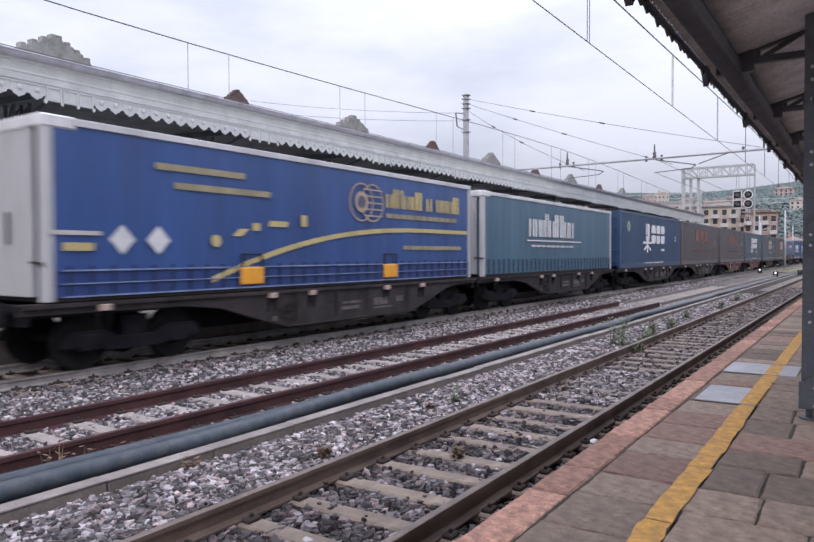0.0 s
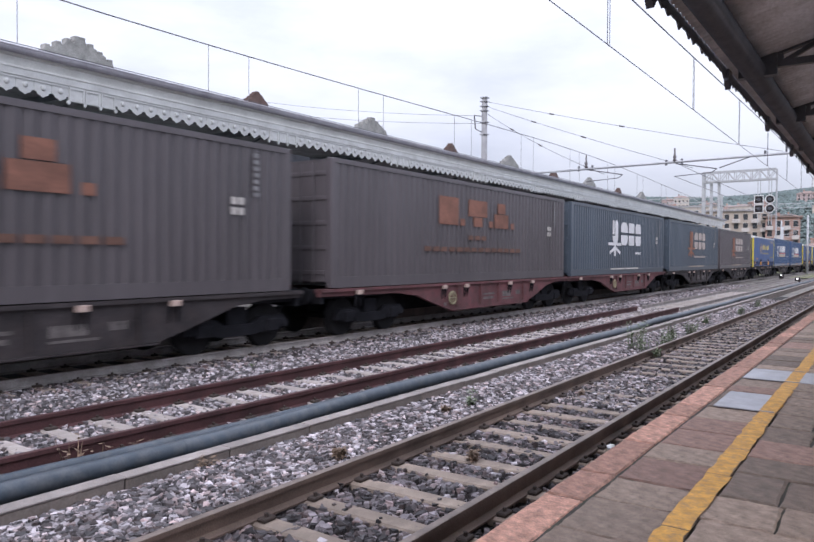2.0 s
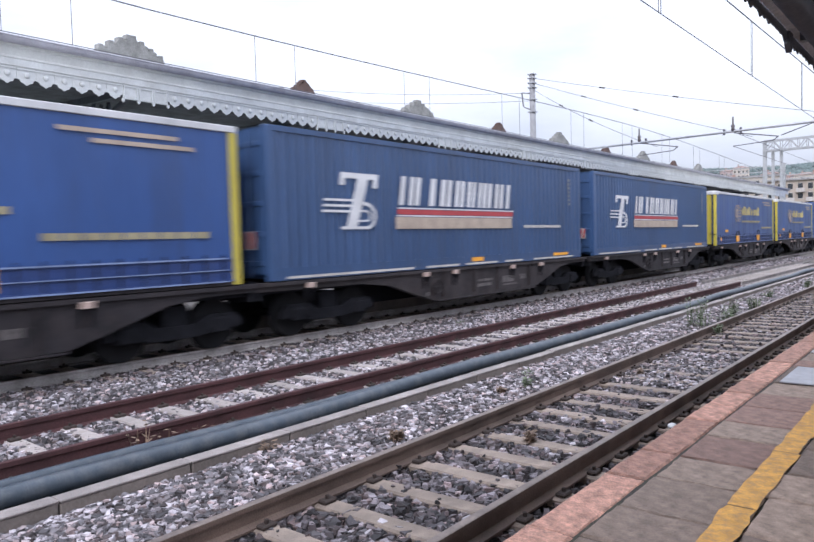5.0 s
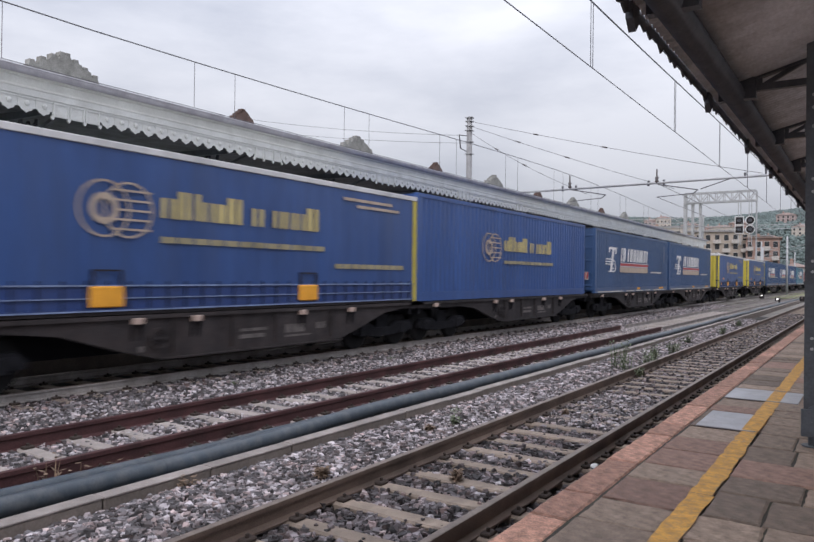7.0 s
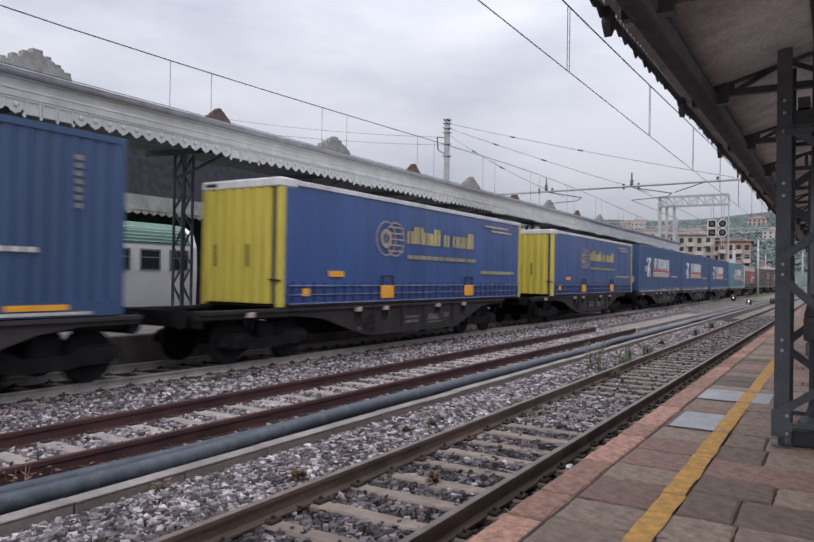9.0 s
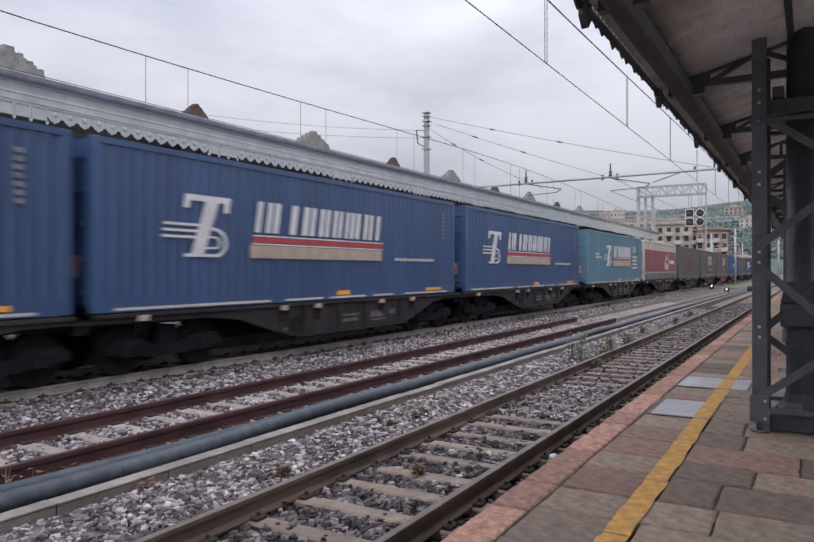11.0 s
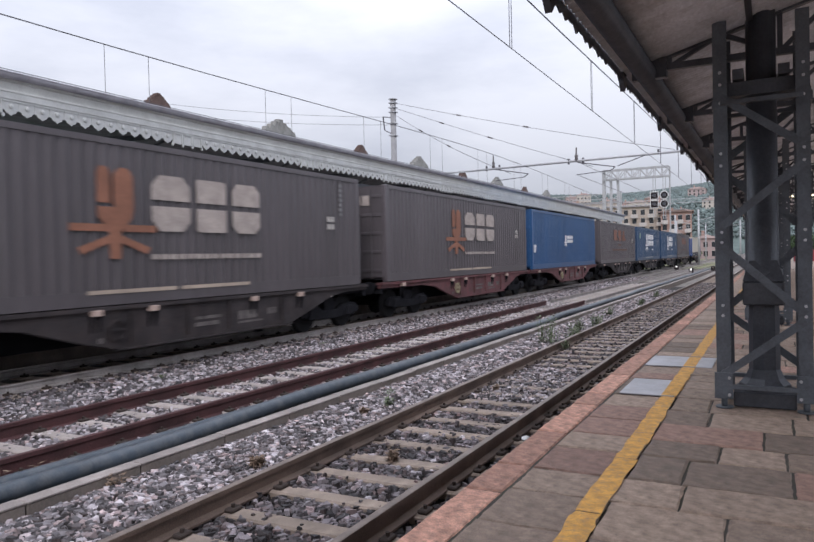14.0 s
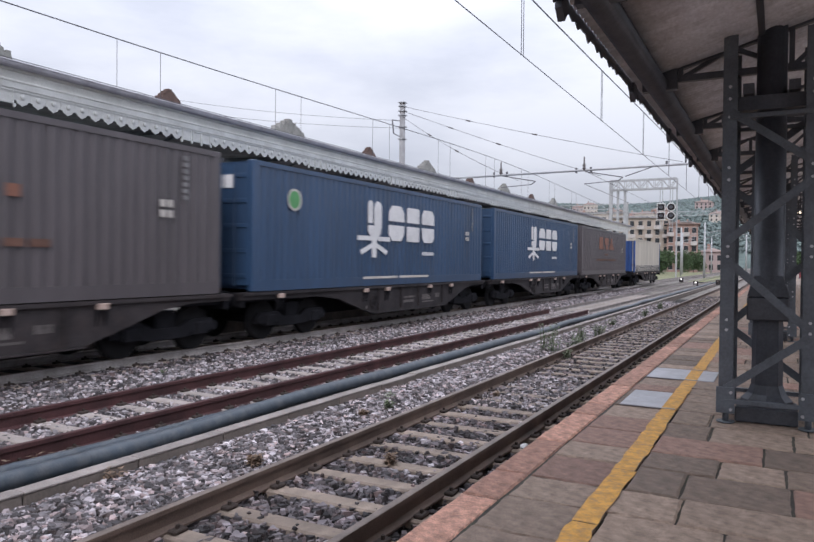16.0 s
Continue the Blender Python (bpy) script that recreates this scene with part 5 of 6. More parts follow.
def dress_gta(c, H):
    z, h = 1.66, 0.80
    p = [rect(4.55, 5.6, z, z + h), rect(5.72, 5.97, z, z + 0.2), rect(6.2, 7.36, z + 0.3, z + h), rect(6.5, 7.06, z, z + 0.28), rect(7.5, 7.74, z, z + 0.2), rect(7.86, 8.82, z, z + 0.45), rect(8.08, 8.6, z + 0.47, z + h), rect(9.0, 9.23, z, z + 0.2)]
    decal("brand_sign", p, M["orange_worn"], c)
    decal("small_line", [rect(3.8 + k * 0.43, 4.14 + k * 0.43, 0.89, 1.02) for k in range(14)] + [rect(6.2 + k * 0.4, 6.5 + k * 0.4, 1.25, 1.38) for k in range(3)], M["orange_faint"], c)
    small_marks(c, H)


def dress_martino(c, H, teal=False):
    o = 2.0 if teal else 0.0                       # the teal one wears its marks further back
    t = (lambda y: 5.68 + (y - 3.9) * 0.886) if teal else (lambda y: y)
    at = lambda pts: [(u + o, v) for u, v in pts]
    sign = [at(p) for p in (rect(1.96, 3.16, 2.10, 2.22, 0.03), rect(1.93, 2.07, 1.95, 2.10, 0.03), rect(2.98, 3.12, 1.91, 2.10, 0.03), [(2.10, 1.0), (2.42, 1.0), (2.84, 2.10), (2.50, 2.10)],
                            rect(1.46, 2.30, 1.60, 1.65, 0.02), rect(1.43, 2.26, 1.48, 1.53, 0.02), rect(1.40, 2.22, 1.36, 1.41, 0.02), rect(1.95, 2.12, 1.0, 1.06), rect(2.44, 2.76, 1.0, 1.06), rect(2.66, 2.76, 1.53, 1.60),
                            rect(2.50, 2.76, 1.38, 1.42), rect(2.47, 2.76, 1.16, 1.20))]
    for r0, r1, sy in ((0.30, 0.23, 1.15), (0.13, 0.09, 1.3)):
        for k in range(8):
            a0, a1 = -math.pi / 2 + math.pi * k / 8, -math.pi / 2 + math.pi * (k + 1) / 8
            sign.append(at([(2.74 + sy * q * math.cos(a), 1.29 + q * math.sin(a)) for q, a in ((r1, a0), (r0, a0), (r0, a1), (r1, a1))]))
    decal("round_sign", sign, M["white"], c)
    decal("brand_sign", word(t(3.9), 1.56, 0.68, [w * (0.886 if teal else 1.0) for w in (0.50, 0.17, 0, 0.66, 0.52, 0.46, 0.44, 0.17, 0.55, 0.52)], 0.08, 0.12), M["white"], c)
    decal("red_stripe", [rect(t(3.84), t(9.08), 1.34, 1.46)], M["red"], c)
    decal("white_stripe", [rect(t(3.86), t(9.1), 1.475, 1.505), rect(t(3.82), t(9.06), 1.295, 1.325)], M["white"], c)
    decal("tan_strip", [rect(t(3.76), t(9.0), 1.0, 1.28)], M["tan"], c)
    if teal:
        decal("text_line", [rect(10.75 + (k % 2) * 0.1, 12.2, 0.85 + k * 0.24, 0.97 + k * 0.24) for k in range(4)] + [rect(11.0, 11.9, 1.95 + k * 0.16, 2.03 + k * 0.16) for k in range(3)] + [rect(1.54, 2.4, 1.62, 1.72), rect(1.54, 2.85, 1.44, 1.54)], M["white_dirty"], c)
    else:
        decal("address_bar", [rect(9.73 + k * 0.24, 9.92 + k * 0.24, 1.01, 1.09) for k in range(10)], M["white_dirty"], c)
    flat_end = lambda u, v, t: (u, t, v)
    b = bmesh.new()                                # hatched plate and ring on the end doors
    for p in ring_polys(0.05, 1.75, 0.26, 0.05, 16):
        extrude_poly(b, p, flat_end, -0.106, -0.098)
    part("end_ring", b, M["white_dirty"], c, "pale ring on the end doors")
    plate = part("hatched_plate", box(bmesh.new(), 0.60, 0.96, -0.104, -0.094, 0.62, 0.98), M["white_dirty"], c, "red and white hatched plate")
    for k in range(3):
        u = 0.62 + k * 0.12
        part("hatch", extrude_poly(bmesh.new(), [(u, 0.64), (u + 0.06, 0.64), (u + 0.11, 0.96), (u + 0.05, 0.96)], flat_end, -0.109, -0.1045), M["red"], plate)
    decal("code_column", [rect(LEN - 0.95, LEN - 0.82, 1.75 + k * 0.13, 1.83 + k * 0.13) for k in range(7)], M["white_faint"], c, 0.006)
    decal("marker_tag", [rect(6.9, 7.45, 0.11, 0.22), rect(11.6, 12.6, 0.11, 0.20)], M["orange_bright"], c, 0.004)
    decal("lower_line", [rect(0.4, 4.4, 0.03, 0.08), rect(4.9, 6.3, 0.03, 0.08), rect(6.6, 8.2, 0.03, 0.08), rect(8.6, 9.6, 0.03, 0.08), rect(10.3, 13.0, 0.03, 0.08)], M["white_dirty"], c, 0.004)


def globe(c, y, z, r):
    p = ring_polys(y, z, r, 0.035, 18) + ring_polys(y + r * 0.95, z, r, 0.035, 18) + ring_polys(y, z, r * 0.55, 0.10, 14)
    p += [rect(y + 0.15, y + r * 1.85, z + k * r * 0.34 - 0.017, z + k * r * 0.34 + 0.017) for k in (-2, -1, 0, 1, 2)]
    decal("globe_sign", p, M["tan"], c)


ALB = [-0.30, 0.12, 0.30, -0.28, -0.20, 0.18, 0.12, 0, -0.30, 0, -0.28, -0.30, -0.28, 0.18, 0.12]


def dress_alberti(c, H, mode="curtain"):
    y, z, gy = {"curtain": (5.3, 1.68, 4.2), "box": (5.5, 1.60, 4.35), "first": (9.0, 1.95, 7.95)}[mode]
    globe(c, gy, z + 0.08, 0.48)
    k0 = 0.94 if mode == "first" else 1.03
    decal("brand_sign", word(y, z, 0.50, [w * k0 for w in ALB], 0.055 * k0), M["gold"], c)
    decal("second_line", [rect(y + k * 0.36 * k0, y + (k * 0.36 + 0.31) * k0, z - 0.44 if mode != "first" else z - 0.27, z - 0.33 if mode != "first" else z - 0.15) for k in range(12 if mode != "first" else 11)], M["gold_dim"], c)
    if mode == "box":
        return
    w0 = 10.1 if mode == "curtain" else 9.8
    decal("web_line", [rect(w0 + k * 0.32, w0 + 0.28 + k * 0.32, 0.86, 0.97) for k in range(9 if mode == "curtain" else 10)], M["gold_dim"], c)
    if mode == "curtain":
        decal("upper_line", [rect(10.4, 12.4, 2.50, 2.57), rect(10.9, 12.7, 2.35, 2.42)], M["tan"], c)
        decal("marker_tag", [rect(1.7, 2.3, 0.70, 0.84), rect(0.75, 1.0, 0.24, 0.42)], M["orange_bright"], c, 0.008)
    br = mesh_of("bracket", box(bmesh.new(), SIDE + 0.012, SIDE + 0.05, 0, 0.62, 0.13, 0.48, bevel=0.02), M["orange_bright"])
    hb = bmesh.new()
    for yy in (0.05, 0.57):
        bar(hb, (SIDE + 0.03, yy, 0.48), (SIDE + 0.03, yy, 0.74), 0.03)
    bar(hb, (SIDE + 0.03, 0.05, 0.74), (SIDE + 0.03, 0.57, 0.74), 0.03)
    hm = mesh_of("loop", hb, M["frame_black"])
    for yy in (3.95, 8.85):
        o = place("bracket", br, c, 0, yy, 0)
        place("loop", hm, o)
    # pale strips paint the highlights along the board rails
    decal("board_line", [rect(0.3, LEN - 0.3, 0.475, 0.50), rect(0.3, LEN - 0.3, 0.27, 0.285), rect(0.3, LEN - 0.3, 0.06, 0.085)], M["rail_highlight"], c, 0.010)


UNITS = [
    ("alberti0", 5.68), ("norfolk", 20.14), ("gtsnavy2", 35.23), ("gta", 49.48), ("gta_red", 64.39), ("gtsdark_red", 78.77), ("gtsorange", 93.62),
    ("gtsbrown", 108.13), ("yellow", 123.44), ("martino", 137.74), ("martino", 152.46), ("yellow", 167.68), ("yellow", 182.5), ("alberti_box", 196.15),
    ("martino", 211.2), ("martino", 225.42), ("yellow", 242.95), ("yellow", 260.22), ("martino", 275.7), ("martino", 289.7), ("martino", 304.21),
    ("martino_teal", 319.41), ("arcese", 334.09), ("gta", 349.26), ("gtsbrown", 363.99), ("gtsbrown_red", 379.15), ("gtscobalt", 393.74), ("gta_grey", 409.12),
    ("gtsnavy2", 423.77), ("gtsnavy1", 438.78), ("gta", 453.5), ("tail", 471.12),
]
TRAIN = []                                        # (thing, y at 0 s, z)
FLATS = {k: wagon(k) for k in ("frame_black", "frame_grey", "frame_red")}
used = set()


def load(kind):
    base = kind.split("_")[0]
    if base == "alberti0":
        c, H = swapbody("royal", "silver", 4.12, "royal blue curtain-sided swap body with a yellow arc and silver end")
        dress_alberti(c, H, "first")
        arc = []
        bend = lambda u: (3.25 + 10.1 * u, 0.25 + 1.14 * (1 - (1 - min(u * 1.25, 1)) ** 2.6))
        for k in range(20):
            (u0, v0), (u1, v1) = bend(k / 20), bend((k + 1) / 20)
            arc.append([(u0, v0 - 0.05), (u1, v1 - 0.05), (u1, v1 + 0.06), (u0, v0 + 0.06)])
        decal("yellow_arc", [[q[0] for q in arc] + [arc[-1][1], arc[-1][2]] + [q[3] for q in arc[::-1]]], M["gold"], c)
        decal("text_line", [rect(2.0, 4.1, 2.24, 2.36), rect(2.4, 4.8, 1.92, 2.04)], M["gold_dim"], c)
        decal("diamond_plate", [[(q, 0.74), (q + 0.24, 0.99), (q, 1.24), (q - 0.24, 0.99)] for q in (1.34, 2.05)], M["white"], c)
        decal("marker_tag", [rect(0.3, 0.82, 0.80, 0.93)], M["gold"], c, 0.004)
        decal("pale_line", [rect(0.05, 0.95, 1.05, 1.12)], M["white_dirty"], c)
        decal("small_sign", [rect(3.75, 4.0, 1.10, 1.25, 0.2), rect(4.3, 4.5, 1.22, 1.38), rect(4.75, 5.3, 1.32, 1.44, 0.05), rect(5.75, 5.93, 1.35, 1.6)] + [disc(3.35, 1.0, 0.12, 12)], M["gold"], c)
        b = bmesh.new()
        box(b, -0.55, -0.15, -0.05, -0.035, 0.9, 1.3)
        bmesh.ops.rotate(b, verts=b.verts, cent=(-0.35, -0.04, 1.1), matrix=Matrix.Rotation(radians(45), 3, "Y"))
        part("diamond_plate", b, M["frame_black"], c, "black diamond plate on the end wall")
        return c
    if base == "norfolk":
        c, H = swapbody("seagreen", "silver", 4.05, "sea green curtain-sided swap body with white lettering blocks", "seagreen")
        decal("brand_sign", word(3.7, 1.40, 0.90, [-0.50, -0.52, -0.32, 0.34, -0.52, 0.16, 0.50, 0.16, -0.50, -0.50], 0.07), M["white"], c)
        decal("under_line", [rect(3.55, 9.3, 1.22, 1.27)], M["white"], c)
        decal("second_line", [rect(3.9 + k * 0.5, 4.3 + k * 0.5, 1.0, 1.08) for k in range(9)], M["white_dirty"], c)
        return c
    if base.startswith("gts"):
        col, text = {"gtsnavy1": ("navy", "deep blue ribbed container with white figure sign"), "gtsnavy2": ("navy", "deep blue ribbed container with white figure sign and round badge"), "gtsdark": ("dark", "blackish ribbed container with white figure sign"),
                     "gtsorange": ("dark", "blackish ribbed container with orange figure sign"), "gtsbrown": ("brown", "dark brown ribbed container with orange figure sign"), "gtscobalt": ("cobalt", "bright blue ribbed container with small white sign")}[base]
        c, H = container("box", col, 4.21, "freight_container", text)
        if base == "gtscobalt":
            mark_bird(c, 6.22, 1.36, 0.39, M["white"], M["white"])
            decal("paper_sheet", [rect(0.22, 0.55, 0.83, 1.22)], M["white"], c)
        else:
            fig = "orange" if base in ("gtsorange", "gtsbrown") else "white"
            dress_gts(c, H, fig, "white" if fig == "white" else "letter_faded", dot=2 if base == "gtsnavy2" else False)
        return c
    if base == "gta":
        c, H = container("box", "brown", 4.21, "freight_container", "dark brown ribbed container with faded orange lettering blocks")
        dress_gta(c, H)
        return c
    if base == "martino":
        teal = kind.endswith("teal")
        c, H = container("box", "teal" if teal else "blue", 4.20 if teal else 4.25, "freight_container", "teal ribbed container with white lettering blocks and stripes" if teal else "blue ribbed container with white lettering blocks and red stripe")
        dress_martino(c, H, teal)
        return c
    if kind == "alberti_box":
        c, H = container("box", "royal", 4.26, "freight_container", "royal blue ribbed container with gold globe sign")
        dress_alberti(c, H, "box")
        return c
    if base == "yellow":
        c, H = swapbody("royal", "lemon", 4.12, "royal blue curtain-sided swap body with yellow end wall")
        dress_alberti(c, H)
        return c
    if base == "arcese":
        c, H = swapbody("greycurtain", "silver", 4.18, "grey curtain-sided swap body with a wide wine red band", "dustgrey", "greycurtain")
        b = bmesh.new()
        for k in range(60):
            y0, y1 = 0.19 + k * (LEN - 0.38) / 60, 0.19 + (k + 1) * (LEN - 0.38) / 60
            vs = [b.verts.new((SIDE + 0.006, u, v)) for u, v in ((y0, 0.64), (y1, 0.64), (y1, 2.28), (y0, 2.28))]
            b.faces.new(vs)
        bmesh.ops.remove_doubles(b, verts=b.verts, dist=0.001)
        band = part("red_band", b, P["wine"], c, "wine red band across the tarpaulin")
        band.modifiers.new("thick", "SOLIDIFY").thickness = 0.006
        y, z = 8.2, 0.82
        decal("loop_sign", [rect(y, y + 1.1, z + k * 0.2, z + k * 0.2 + 0.09, 0.05) for k in range(3)] + [rect(y + 0.1, y + 0.9, z + 0.78, z + 0.9, 0.1), rect(y + 0.1, y + 0.7, z + 1.0, z + 1.1, 0.1), [(y + 1.1, z), (y + 1.3, z), (y + 1.8, z + 0.6), (y + 1.6, z + 0.6)], [(y + 1.6, z + 0.6), (y + 1.8, z + 0.6), (y + 1.4, z + 1.3), (y + 1.2, z + 1.3)], rect(y - 0.15, y, z + 0.1, z + 0.75)], M["white"], c, 0.012)
        decal("brand_sign", word(y + 2.25, z + 0.45, 0.42, [-0.34, -0.22, -0.30, -0.34, -0.30, -0.34], 0.05), M["white"], c, 0.012)
        return c
    c, H = swapbody("greycurtain", "royal", 4.02, "light grey curtain-sided swap body with a blue end", "greycurtain", "greycurtain")
    return c


masters = {}
for k, (kind, y) in enumerate(UNITS):
    style = "frame_red" if kind.endswith("_red") or k in (5, 26) else ("frame_black" if k % 3 else "frame_grey")
    if style in used:
        w = copy_thing(FLATS[style], pose(TX, y, TOPS[2]))
    else:
        w = FLATS[style]
        used.add(style)
    if kind in masters:
        c = copy_thing(masters[kind], pose(TX, y, DECK))
    else:
        c = masters[kind] = load(kind)
    for ob, z, yy in ((w, TOPS[2], y - (1.9 if k in (16, 17) else 0.0)), (c, DECK, y)):
        ob.location = (TX, yy, z)
        TRAIN.append((ob, yy, z))


ROLL = [(0.0, -0.0), (0.5, 13.0), (1.0, 26.9), (1.5, 38.76), (2.0, 52.53), (2.5, 64.49), (3.0, 78.11), (3.5, 90.24), (4.0, 103.23), (4.5, 115.35), (5.0, 129.15), (7.5, 193.09), (8.0, 206.68), (8.5, 219.5), (9.0, 231.51), (11.5, 296.0), (12.0, 309.69), (12.5, 322.53), (13.0, 335.58), (13.5, 348.47), (14.0, 360.77), (14.5, 373.66), (15.0, 386.89), (15.5, 399.53), (16.0, 411.72)]    # seconds, metres rolled


def motions():
    for ob, y, z in TRAIN:
        walk(ob, [(t, pose(TX, y - d, z)) for t, d in ROLL])


# ---- overhead line ----
line = thing("overhead_line", "overhead line wires with droppers above the tracks", "overhead wires", kind="structure")


def wire(name, pts, r=0.012):
    b = bmesh.new()
    tube(b, pts, r, 5)
    return part(name, b, M["wire"], line)


def catenary(x, contact, low, high, y0, sup, step=4.6, pair=0.9):
    """Messenger wire sagging between supports, contact wire, droppers."""
    span = 50.0
    ys = np.arange(y0, sup + 150, 2.5)
    def m(y):
        f = (sup - y) / span % 1.0
        f = min(1, max(0, 1 - 1.9 * min(f, 1 - f)))
        return low + (high - low) * (3 * f * f - 2 * f ** 3)
    wire("messenger_wire", [(x, y, m(y)) for y in ys], 0.0125)
    wire("contact_wire", [(x + 0.0, y, contact) for y in (y0, sup + 150)], 0.0075)
    y = y0 + 0.1
    while y < sup + 60:
        for d in (0.0, pair):
            wire("dropper", [(x, y + d, contact), (x, y + d, m(y + d))], 0.006)
        y += step
    return m


catenary(AXES[2], 5.37, 6.28, 6.76, -10.4, 31.1, 4.93, 1.1)
catenary(AXES[0], 5.085, 6.02, 6.45, -11.45, 31.1, 5.34, 0.10)
wire("contact_wire", [(AXES[1], 31.1, 5.5), (AXES[1], 180, 5.5)])
wire("messenger_wire", [(AXES[1], 31.1, 6.1), (AXES[1], 180, 6.1)])
# cross beam with insulators
BY = 31.1
portal = thing("cross_span_beam", "long steel tube beam carrying insulators across the tracks", "overhead line support")
b = bmesh.new()
tube(b, [(-19.5, BY, 6.02), (1.6, BY, 6.20)], 0.055, 8)
part("beam", b, M["galv"], portal)
for x in (-19.5, 1.6):
    part("post", tube(bmesh.new(), [(x, BY, 0.3), (x, BY, 6.5)], 0.12, 10), M["galv"], portal)
for x in (-11.65, -7.7):
    b = bmesh.new()
    tube(b, [(x, BY, 6.1), (x, BY, 6.2), (x, BY, 6.25), (x, BY, 6.35), (x, BY, 6.4), (x, BY, 6.72)], [0.05, 0.09, 0.05, 0.09, 0.04, 0.03], 8)
    part("insulator", b, M["insul"], portal)
    b = bmesh.new()
    bar(b, (x + 0.05, BY, 6.05), (x + 1.7, BY, 5.72), 0.04)
    bar(b, (x + 1.7, BY, 5.72), (x + 1.5, BY, 5.58), 0.035)
    bar(b, (x + 1.5, BY, 5.58), (x, BY, 5.50), 0.03)
    for d in (-0.35, 0.3):
        tube(b, [(x + d, BY, 6.0), (x + d, BY, 6.24)], 0.05, 6)
    part("register_arm", b, M["wire"], portal)
b = bmesh.new()
bar(b, (-4.6, BY, 6.16), (-5.9, BY, 5.75), 0.035)
bar(b, (-3.45, BY, 6.16), (-3.45, BY, 6.5), 0.06)
for d in (-4.2, -3.0, -2.6):
    tube(b, [(d, BY, 6.1), (d, BY, 6.32)], 0.05, 6)
part("register_arm", b, M["wire"], portal)

# the tall mast behind the far canopy and its feeder wires
mast = thing("catenary_mast", "tall grey mast with insulator brackets behind the canopy", "mast", at=(-22.0, 40.2, 0))
b = bmesh.new()
tube(b, [(0, 0, -0.5), (0, 0, 12.45)], [0.22, 0.18], 10)
part("shaft", b, M["mast"], mast)
for z in (10.0, 10.8, 11.55, 11.85, 12.15, 12.4):
    part("collar", box(bmesh.new(), -0.23, 0.23, -0.22, 0.22, z, z + 0.06), M["galv"], mast)
b = bmesh.new()
bar(b, (0, 0, 11.2), (-0.6, -0.3, 11.3), 0.05)
bar(b, (-0.6, -0.3, 11.3), (-0.5, -0.3, 10.4), 0.06)
bar(b, (-0.5, -0.3, 10.4), (0, 0, 10.1), 0.05)
part("bracket", b, M["wire"], mast)
for end, sag, z0 in (((-4.6, 40.2, 7.5), 0.12, 12.2), ((-9.0, 40.2, 6.95), 0.1, 11.9), ((-12.5, 36, 6.4), 0.25, 11.5)):
    p0, p1 = Vector((-22.0, 40.2, z0)), Vector(end)
    wire("feeder_wire", [p0.lerp(p1, u) - Vector((0, 0, sag * 4 * u * (1 - u))) for u in np.linspace(0, 1, 12)], 0.013)
    b = bmesh.new()
    for u in (0.27, 0.52):
        q = p0.lerp(p1, u) - Vector((0, 0, sag * 4 * u * (1 - u)))
        d = (p1 - p0).normalized() * 0.16
        tube(b, [q - d, q + d], 0.045, 6)
    part("insulator", b, M["insul"], line)
for z0, z1 in ((11.2, 15.5), (10.7, 14.6)):
    wire("feeder_wire", [(-22.0 - 25.0 * u, 39.9 - 2.0 * u, z0 + (z1 - z0) * u - 1.6 * u * (1 - u)) for u in np.linspace(0, 1, 11)], 0.012)

# signal gantry over the tracks
GY = 78.0
gantry = thing("signal_gantry", "galvanised lattice gantry over the track carrying two signals", "signal gantry")
gl, gr, gz = -16.3, -9.45, 11.0
for x in (gl, gl + 0.75, gl + 1.5):
    b = bmesh.new()
    bar(b, (x, GY, -0.5), (x, GY, gz - (0 if x == gl else 0.9)), 0.34 if x == gl else 0.26)
    part("leg", b, M["galv"], gantry)
b = bmesh.new()
bar(b, (gr, GY, -0.5), (gr, GY, gz), 0.14)
part("leg", b, M["galv"], gantry)
b = bmesh.new()
for yy in (-0.5, 0.5):
    for z in (gz, gz - 1.0):
        bar(b, (gl, GY + yy, z), (gr, GY + yy, z), 0.14)
    n = 9
    for k in range(n):
        xa, xb = gl + (gr - gl) * k / n, gl + (gr - gl) * (k + 1) / n
        za, zb = (gz, gz - 1.0) if k % 2 else (gz - 1.0, gz)
        bar(b, (xa, GY + yy, za), (xb, GY + yy, zb), 0.08)
        bar(b, (xb, GY + yy, gz - 1.0), (xb, GY + yy, gz), 0.07)
part("lattice_beam", b, M["galv"], gantry)


